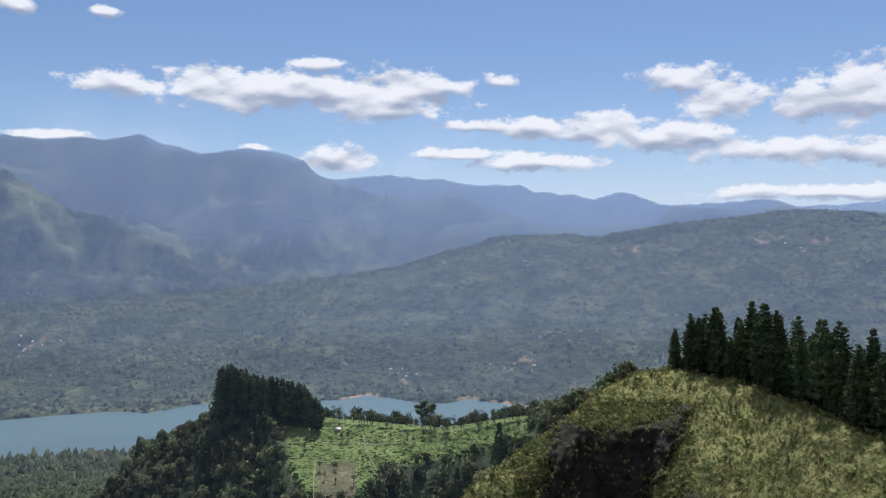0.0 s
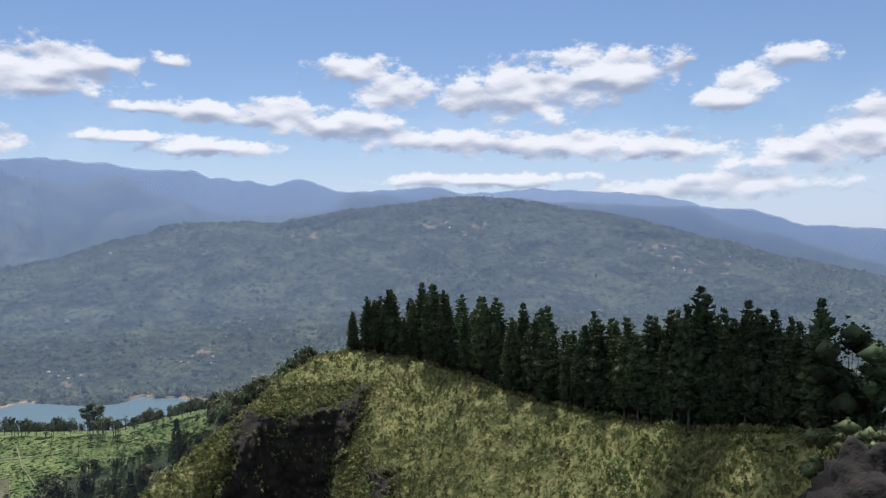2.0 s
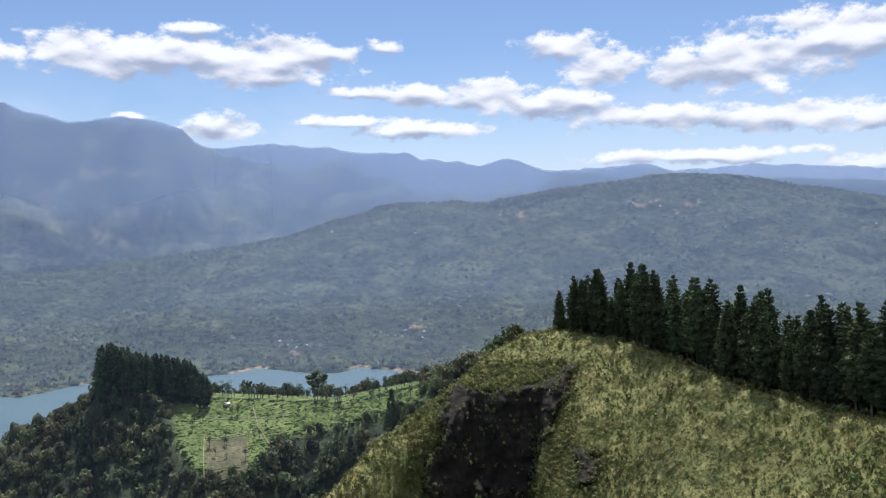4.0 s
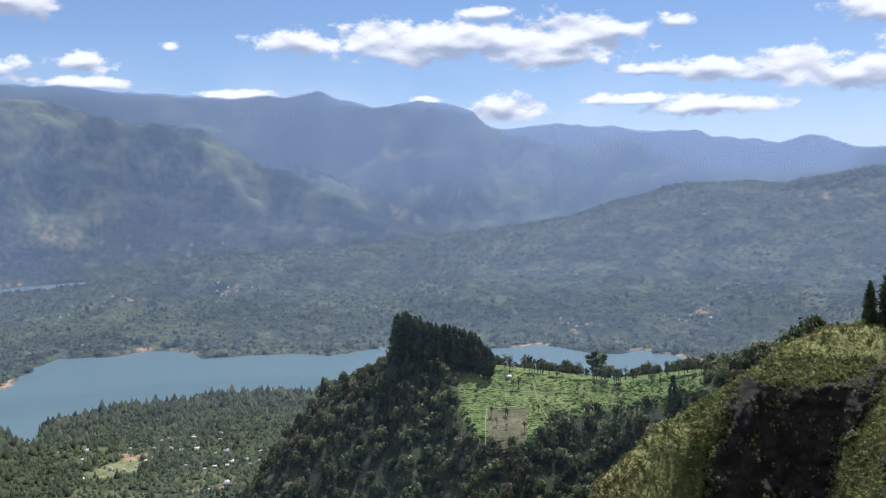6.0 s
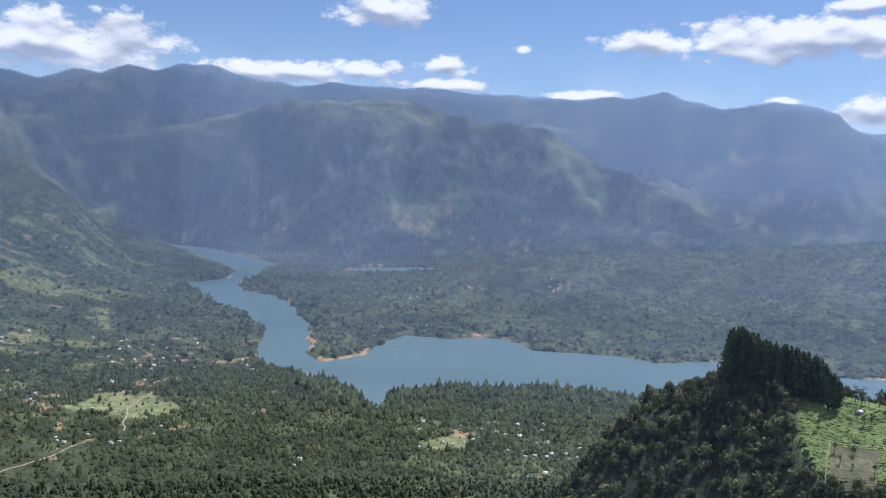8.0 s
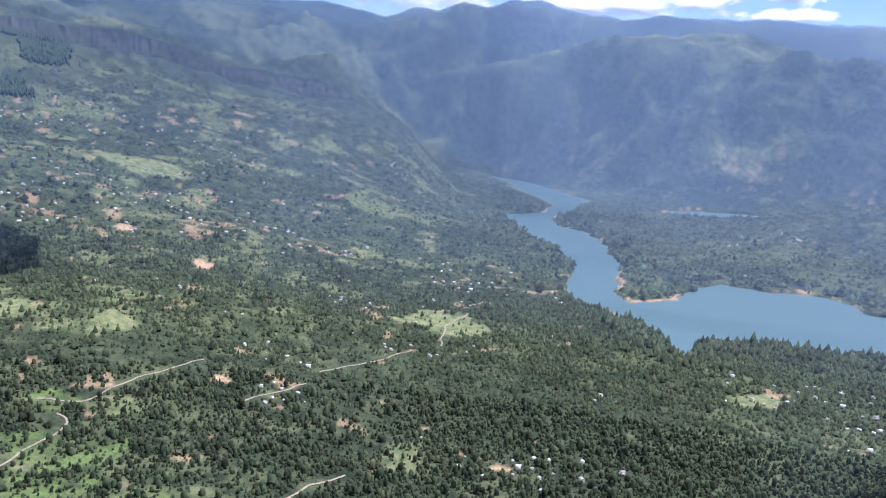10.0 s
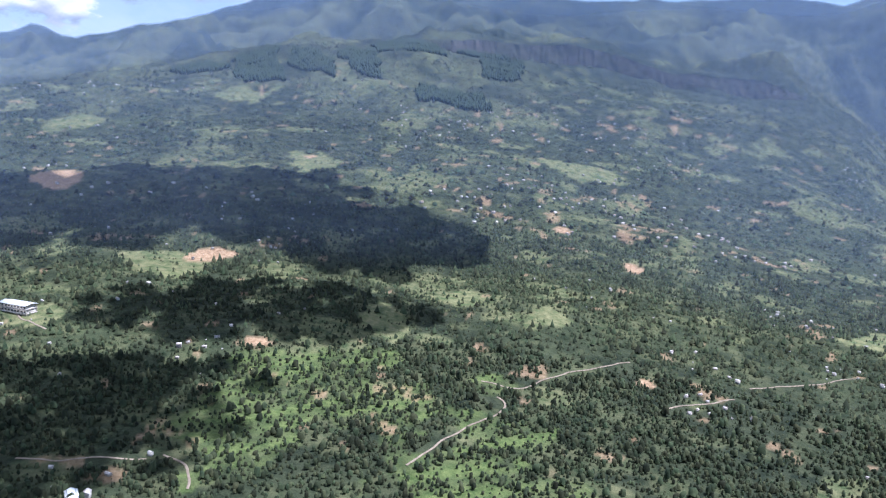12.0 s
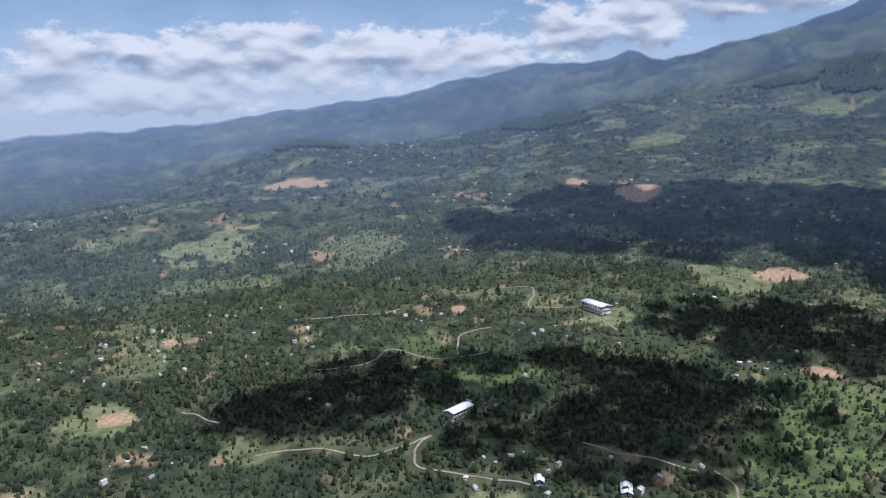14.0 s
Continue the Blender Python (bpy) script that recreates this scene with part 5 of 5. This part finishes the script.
def ploughed_plot():
    """A small terraced plot with furrows, edged by a pale footpath."""
    az, r = np.meshgrid(np.linspace(6.05, 8.75, 40), np.linspace(337, 361, 61), indexing="ij")
    x, y = spots_along(az.ravel(), r.ravel())
    z, _ = land(x, y)
    furrow = np.tile(np.where(np.arange(61) % 3 == 0, 0.42, 0.12), 40)
    i, j = np.meshgrid(np.arange(39), np.arange(60), indexing="ij")
    k = (i * 61 + j).ravel()
    ob = sheet("field", np.stack([x, y, z + furrow], -1), np.stack([k, k + 61, k + 62, k + 1], -1), PLOUGHED)
    tagged(ob, "small brown ploughed plot on the tea terrace", "field", kind="structure")
    for rows in ([(8.95, 334), (8.95, 350), (8.85, 363), (6.0, 363)], [(4.6, 352), (5.3, 366), (5.6, 382)], [(3.2, 370), (6.2, 374), (9.6, 380)]):
        pts = np.array([bearing(a, q)[:2] for a, q in rows])
        line = np.concatenate([np.linspace(a, b, 14, endpoint=False) for a, b in zip(pts[:-1], pts[1:])] + [pts[-1:]])
        way = np.gradient(line, axis=0)
        way /= np.linalg.norm(way, axis=1, keepdims=True) + 1e-9
        side = np.stack([-way[:, 1], way[:, 0]], -1) * 0.13
        edge = np.concatenate([line + side, line - side])
        z, _ = land(edge[:, 0], edge[:, 1])
        n = len(line)
        faces = [(i, n + i, n + i + 1, i + 1) for i in range(n - 1)]
        tagged(sheet("path", np.column_stack([edge, z + 0.45]), faces, TRACK), "narrow pale footpath across the tea terrace", "path", kind="structure")


def tea_bushes():
    x, y, az, r = scatter(-7, 11, 315, 415, 12000)
    z, cover = land(x, y)
    keep = (cover["tea"] > 0.5) & (cover["soil"] < 0.4)
    x, y, z, r = x[keep], y[keep], z[keep], r[keep]
    row = np.round(r / 1.6) * 1.6 + dice.normal(0, 0.35, len(r))
    x, y = x * row / r, y * row / r
    z, _ = land(x, y)
    spread_out("tea_bushes", [clump(1, 0.1, 1.0, 0.7) for _ in range(4)], x, y, z - 0.2, dice.uniform(0.6, 1.0, len(x)), dice.uniform(0.09, 0.17, len(x)), TEA, "clipped bright green tea bushes in rows", "tea")


woods()
spur_woods()
dark_stands()
ridge_grass()
tea_bushes()
ploughed_plot()


# ---------------------------------------------------------------- rock beside the ridge
def rock_outcrop(name, az, r, sizes, label):
    x, y = spots_along(az, r)
    n, m = 40, 28
    u, v = np.meshgrid(np.linspace(0, 6.2832, n, endpoint=False), np.linspace(-0.6, 1.57, m), indexing="ij")
    p = np.stack([np.cos(u) * np.cos(v), np.sin(u) * np.cos(v), np.sin(v)], -1).reshape(-1, 3)
    q = p * np.array(sizes)
    bulge = rough(q[:, 0] * 1.3 + q[:, 2] * 0.9, q[:, 1] * 1.3 - q[:, 2] * 0.6, 4.0, 4, 301)
    q = q * (0.7 + 0.65 * bulge)[:, None]
    i, j = np.meshgrid(np.arange(n), np.arange(m - 1), indexing="ij")
    k, w = i * m + j, ((i + 1) % n) * m + j
    faces = np.stack([k, w, w + 1, k + 1], -1).reshape(-1, 4)
    ob = sheet(name, q, faces, ROCK)
    ob.location = (x, y, height_at(x, y))
    return tagged(ob, label, "rock")


def rock_face():
    """The sheer dark face that breaks out of the grassy slope, with its ledges and cracks."""
    az, el = np.arange(-18.9, -5.0, 0.085), np.arange(-22, -10.1, 0.085)
    r = np.arange(150, 268, 0.3)
    a, q = np.meshgrid(az, r, indexing="ij")
    z, _ = land(*[v.ravel() for v in spots_along(a, q)])
    rise = np.maximum.accumulate(np.degrees(np.arctan2(z.reshape(a.shape), q)), 1)
    reach = np.array([np.interp(el, row, r) for row in rise])
    a, e = np.meshgrid(az, el, indexing="ij")
    depth = rock_depth(a.ravel(), e.ravel()).reshape(a.shape)
    u, v = a * 4.3, e * 4.3
    big = np.abs(rough(u * 1.5 + v * 0.3, v * 0.7, 9, 3, 401) - 0.5) * 2
    mid = np.abs(rough(u * 1.3 - v * 0.2, v * 0.8, 3.2, 3, 402) - 0.5) * 2
    ledge = rough(u * 0.4, v, 2.6, 3, 403)
    proud = (0.6 + 3.2 * big + 1.5 * mid + 1.3 * ledge) * ease(depth, -0.1, 0.55) - 1.1 * (1 - ease(depth, -0.35, 0.05))
    slope = np.stack([*spots_along(a, reach), reach * np.tan(np.radians(e))], -1).reshape(-1, 3)
    free = ((depth < -0.12) & (reach > 152) & (reach < 262)).ravel()
    reach = np.maximum(reach - proud, 60)
    x, y = spots_along(a, reach)
    z = reach * np.tan(np.radians(e))
    n, m = a.shape
    i, j = np.meshgrid(np.arange(n - 1), np.arange(m - 1), indexing="ij")
    k = (i * m + j).ravel()
    seen = (depth > -0.5)
    ok = (seen[:-1, :-1] & seen[1:, 1:] & seen[1:, :-1] & seen[:-1, 1:]).ravel()
    faces = np.stack([k, k + m, k + m + 1, k + 1], -1)[ok]
    verts = np.stack([x, y, z], -1).reshape(-1, 3)
    used = np.unique(faces)
    index = np.full(len(verts), -1)
    index[used] = np.arange(len(used))
    ob = sheet("rock", verts[used], index[faces][:, ::-1], ROCK, smooth=False)
    tagged(ob, "sheer dark rock face breaking out of the grassy ridge", "rock")
    # tufts on the ledges and along the edge
    weight = (ease(depth, -0.3, -0.05) * (1 - ease(depth, 0.25, 0.6)) * 1.0 + 0.13 * (depth > 0.3) * (ledge > 0.52)).ravel()
    pick = dice.choice(len(verts), 1500, p=weight / weight.sum())
    tx, ty, tz = (verts[pick] + dice.uniform(-0.25, 0.25, (len(pick), 3))).T
    size = dice.uniform(0.35, 1.0, len(pick))
    spread_out("rock_scrub", [leafage(2, 9, 0.5, 0.5, 0.28) for _ in range(6)], tx, ty, tz - 0.2, 1.05 * size, 1.2 * size, SHRUB, "tufts of scrub clinging to the rock face", "scrub")
    for name, count, tall, mat, label in (("slope_scrub", 1900, 1.1, SHRUB, "low green scrub on the steep bank beside the rock"), ("slope_grass", 1800, 0.8, DRY_GRASS, "yellow-green grass tussocks on the steep bank")):
        share = free * ease(a, -17.6, -15.2).ravel()
        at = slope[dice.choice(len(slope), count, p=share / share.sum())] + dice.uniform(-0.3, 0.3, (count, 3))
        keep = land(at[:, 0], at[:, 1])[1]["grass"] > 0.5
        tx, ty, tz = at[keep].T
        size = 0.3 + 0.9 * dice.random(len(tx)) ** 2
        spread_out(name, [leafage(2, 8, 0.5, 0.5, 0.28) for _ in range(6)], tx, ty, tz - 0.15, size, tall * size, mat, label, "scrub")


def plateau_cliff():
    az = np.arange(62.5, 86, 0.08)
    r4 = crest(HILL + RIM, az, 1)
    low = land(*spots_along(az, r4 - 66))[0]
    high = land(*spots_along(az, r4 - 4))[0]
    high = np.maximum(high - 2 - 5 * rough(az * 40, az * 0, 8, 3, 412), low + 2)
    v = np.linspace(0, 1, 9)
    n, m = len(az), len(v)
    a = np.repeat(az[:, None], m, 1)
    flute = np.abs(rough(a * 44, a * 0 + v * 30, 22, 4, 411) - 0.5) * 2
    r = r4[:, None] - 62 + 26 * v[None] + 18 * flute
    x, y = spots_along(a, r)
    z = (low[:, None] - 6) + (high - low + 6)[:, None] * v[None]
    i, j = np.meshgrid(np.arange(n - 1), np.arange(m - 1), indexing="ij")
    k = (i * m + j).ravel()
    ob = sheet("cliff", laid_out(x, y, z).reshape(-1, 3), np.stack([k, k + 1, k + m + 1, k + m], -1), CLIFF_ROCK, smooth=False)
    tagged(ob, "long dark cliff band under the plateau rim", "cliff", kind="structure")


rock_face()
plateau_cliff()
rock_outcrop("rock", -49.9, 114, (8.5, 8, 11.5), "dark weathered rock outcrop at the foot of the trees")
rock_outcrop("rock", -40, 120, (5.0, 4, 3.2), "dark lichen-streaked boulder in the grass")


# ---------------------------------------------------------------- roads
def road_strips():
    for row in ROADS:
        pts = [np.array(bearing(a, r)[:2]) for a, r in row]
        line = []
        for i in range(len(pts) - 1):
            p0, p1, p2, p3 = pts[max(i - 1, 0)], pts[i], pts[i + 1], pts[min(i + 2, len(pts) - 1)]
            for s in np.linspace(0, 1, 14, endpoint=i == len(pts) - 2):
                line.append(0.5 * ((2 * p1) + (p2 - p0) * s + (2 * p0 - 5 * p1 + 4 * p2 - p3) * s * s + (3 * p1 - p0 - 3 * p2 + p3) * s ** 3))
        line = np.array(line)
        line = line + np.stack([rough(line[:, 0], line[:, 1], 26, 2, 401) - 0.5, rough(line[:, 0], line[:, 1], 26, 2, 402) - 0.5], -1) * 9
        way = np.gradient(line, axis=0)
        way /= np.linalg.norm(way, axis=1, keepdims=True) + 1e-9
        side = np.stack([-way[:, 1], way[:, 0]], -1) * 0.85
        edge = [line + side * k for k in (1, 0.5, -0.5, -1)]
        verts = []
        for k, e in enumerate(edge):
            z, _ = land(e[:, 0], e[:, 1])
            verts.append(np.stack([e[:, 0], e[:, 1], z + (0.35 if k in (0, 3) else 0.5)], -1))
        n = len(line)
        verts = np.concatenate(verts)
        faces = [(c * n + i, c * n + i + 1, (c + 1) * n + i + 1, (c + 1) * n + i) for c in range(3) for i in range(n - 1)]
        tagged(sheet("road", laid_out(*verts.T), faces, TRACK), "narrow pale earth road winding through the valley", "road", kind="structure")


road_strips()


# ---------------------------------------------------------------- houses
def box(x0, y0, z0, x1, y1, z1):
    v = np.array([(x, y, z) for x in (x0, x1) for y in (y0, y1) for z in (z0, z1)], float)
    f = np.array([(0, 1, 3, 2), (4, 6, 7, 5), (0, 4, 5, 1), (2, 3, 7, 6), (0, 2, 6, 4), (1, 5, 7, 3)])
    return v, f


def gable(w, d, z, rise, over=0.5, thick=0.16):
    """A pitched roof with overhang and thickness; ridge along x."""
    a, b = w / 2 + over, d / 2 + over
    drop = rise * over / (d / 2)
    v = []
    for lift in (0, thick):
        v += [(-a, -b, z - drop + lift), (a, -b, z - drop + lift), (a, 0, z + rise + lift), (-a, 0, z + rise + lift), (-a, b, z - drop + lift), (a, b, z - drop + lift)]
    f = [(6, 7, 8, 9), (9, 8, 11, 10), (1, 0, 3, 2), (2, 3, 4, 5), (0, 1, 7, 6), (5, 4, 10, 11), (1, 2, 8, 7), (2, 5, 11, 8), (3, 0, 6, 9), (4, 3, 9, 10)]
    return np.array(v, float), np.array(f)


def house(w, d, h, rise, label, group):
    root = tagged(new("house"), label, "house", group)
    v, f = box(-w / 2, -d / 2, -2.5, w / 2, d / 2, h)
    peak = len(v)
    v = np.concatenate([v, [(-w / 2, 0, h + rise * 0.98), (w / 2, 0, h + rise * 0.98)]])
    f = np.concatenate([f, [(1, 3, peak, peak), (5, 7, peak + 1, peak + 1)]])
    tri = [(a, b, c) for a, b, c, e in f.tolist()] + [(a, c, e) for a, b, c, e in f.tolist() if c != e]
    sheet("wall", v, np.array(tri), PLASTER, root, smooth=False)
    sheet("roof", *gable(w, d, h, rise), ROOF, root, smooth=False)
    sheet("door", *box(-0.5, -d / 2 - 0.06, 0, 0.5, -d / 2 + 0.02, 2.0), DARK_WOOD, root, smooth=False)
    for x in (-w * 0.3, w * 0.3):
        sheet("window", *box(x - 0.6, -d / 2 - 0.05, 0.9, x + 0.6, -d / 2 + 0.02, 2.0), DARK_WOOD, root, smooth=False)
    return root


def villages():
    group = "small houses scattered in the valley"
    kinds = [
        house(9, 6.5, 3.0, 1.6, "small plastered house with a pale sheet roof among trees", group),
        house(7, 5.5, 2.8, 1.3, "little plastered house with a low pitched roof among trees", group),
        house(12, 7, 3.2, 1.8, "long low plastered house with a sheet roof", group),
        house(8, 7, 5.6, 1.7, "two-storey plastered house with a pitched roof", group),
        house(6, 5, 2.6, 0.9, "small hut with a metal roof in a garden", group),
    ]
    sites = sorted(HOUSE_SITES, key=lambda p: math.hypot(p[0], p[1]))
    planted(kinds, [(x, y, z, q * (0.7 if math.hypot(x, y) > 450 else 0.26)) for x, y, z, q in sites[:290]])
    walls, roofs = [], []
    for x, y, z, q in sites[290:]:
        turn, at = dice.uniform(0, 6.28), laid_out(x, y, z)
        for pile, (v, f) in ((walls, box(-4, -3, -2.5, 4, 3, 3)), (roofs, gable(8, 6, 3, 1.5))):
            pile.append((turned(v * q * 0.7, np.full(len(v), turn)) + at, f))
    (wv, wf), (rv, rf) = joined(walls), joined(roofs)
    far = sheet("far_houses", np.concatenate([wv, rv]), np.concatenate([wf, rf + len(wv)]), PLASTER, smooth=False)
    far.data.materials.append(ROOF_FAR)
    far.data.polygons.foreach_set("material_index", np.r_[np.zeros(len(wf), np.int32), np.ones(len(rf), np.int32)])
    tagged(far, "many small pale houses far across the valley", "houses", kind="stuff")


def long_hall(az, r, w, d, h, yaw, name, label, roof):
    """A long hall: frame of posts and bands in front of recessed walls, flat-pitched roof."""
    x, y = spots_along(az, r)
    root = tagged(new(name), label, "building")
    sheet("wall", *box(-w / 2 + 0.6, -d / 2 + 0.6, -6, w / 2 - 0.6, d / 2 - 0.6, h), PLASTER, root, smooth=False)
    sheet("roof", *gable(w, d, h, 1.3, 0.9, 0.25), roof, root, smooth=False)
    for level in (0.0, h / 2, h - 0.5):
        sheet("floor_band", *box(-w / 2, -d / 2, level - 0.3, w / 2, d / 2, level + 0.25), PLASTER, root, smooth=False)
    post = None
    for k in range(9):
        px = -w / 2 + 0.4 + (w - 0.8) * k / 8
        for py in (-d / 2 + 0.2, d / 2 - 0.2):
            if post is None:
                post = sheet("post", *box(-0.25, -0.25, -3, 0.25, 0.25, h), PLASTER, root, smooth=False)
                post.location = (px, py, 0)
            else:
                more = new("post", post.data)
                more.parent, more.location = root, (px, py, 0)
    pane = None
    for k in range(8):
        for level in (0.9, h / 2 + 0.9):
            for side in (-1, 1):
                if pane is None:
                    pane = sheet("window", *box(-1.1, -0.06, 0, 1.1, 0.06, 1.5), DARK_GLASS, root, smooth=False)
                    spot = pane
                else:
                    spot = new("window", pane.data)
                    spot.parent = root
                spot.location = (-w / 2 + (w - 0.8) * (k + 0.5) / 8 + 0.4, side * (d / 2 - 0.6), level)
    root.matrix_basis = pose(*laid_out(x, y, height_at(x, y) + 0.6), 0, 0, yaw) @ Matrix.Scale(1.25, 4)
    return root


villages()
long_hall(114.1, 786, 33, 12, 7.5, 62, "hall", "long two-storey white hall with a bright metal roof", WHITE_ROOF)
long_hall(123.9, 576, 24, 9, 6.5, 176, "school", "long pale building with a light sheet roof in the valley", WHITE_ROOF)
long_hall(111.7, 484, 14, 6, 3.2, 25, "shed", "long low shed with a pale metal roof", WHITE_ROOF)
long_hall(118.0, 489, 8, 5, 3, 30, "shed", "small shed with a pale metal roof by the road", WHITE_ROOF)


# ---------------------------------------------------------------- unseen clouds added to put shade on the slopes
def shade_cloud(az, r, ground_z, half_a, half_b, turn, lift=430, puffs=90):
    """A low flat-based cumulus, added out of view between the sun and the place that it shades."""
    x, y = spots_along(az, r)
    base = np.array((x, y, ground_z)) + np.array(sun_way) * (lift - ground_z) / sun_way.z
    n = puffs
    a, d = dice.uniform(0, 6.28, n), np.sqrt(dice.uniform(0, 1, n))
    p = np.stack([np.cos(a) * d * half_a, np.sin(a) * d * half_b, dice.uniform(0, 28, n) * (1.1 - d)], -1)
    p = turned(p, np.full(n, radians(turn)))
    s = dice.uniform(0.6, 1.2, (n, 1)) * np.array([34, 30, 15]) * (1.15 - 0.5 * d)[:, None] * min(half_a, half_b) / 110
    pieces = []
    for c, q in zip(p, s):
        u, v = np.meshgrid(np.linspace(0, 6.2832, 12, endpoint=False), np.linspace(-1.2, 1.5, 7), indexing="ij")
        ball = np.stack([np.cos(u) * np.cos(v), np.sin(u) * np.cos(v), np.sin(v)], -1).reshape(-1, 3)
        ball = ball * (1 + 0.25 * (dice.random((len(ball), 1)) - 0.5)) * q + c
        i, j = np.meshgrid(np.arange(12), np.arange(6), indexing="ij")
        k, w = i * 7 + j, ((i + 1) % 12) * 7 + j
        pieces.append((ball, np.stack([k, w, w + 1, k + 1], -1).reshape(-1, 4)))
    ob = sheet("cloud", *joined(pieces), CLOUD)
    grow = float(stretch(x, y))
    ob.location, ob.scale = base * grow, (grow, grow, grow)
    return tagged(ob, "low white cumulus cloud out of view, added to shade the slopes", "cloud")


shade_cloud(107, 1150, -130, 330, 190, 107, puffs=130)
shade_cloud(90.5, 1030, -165, 140, 135, 90)
shade_cloud(98.5, 770, -195, 165, 85, 98)
# the next three are added only to darken the near left valley
shade_cloud(117, 622, -214, 200, 70, 108)
shade_cloud(112, 530, -214, 120, 42, 112)
shade_cloud(134, 600, -214, 90, 50, 134)
# sparse unseen cloud added to shade the grass before the pine belt
shade_cloud(-43, 112, -45, 50, 44, 0, puffs=26)
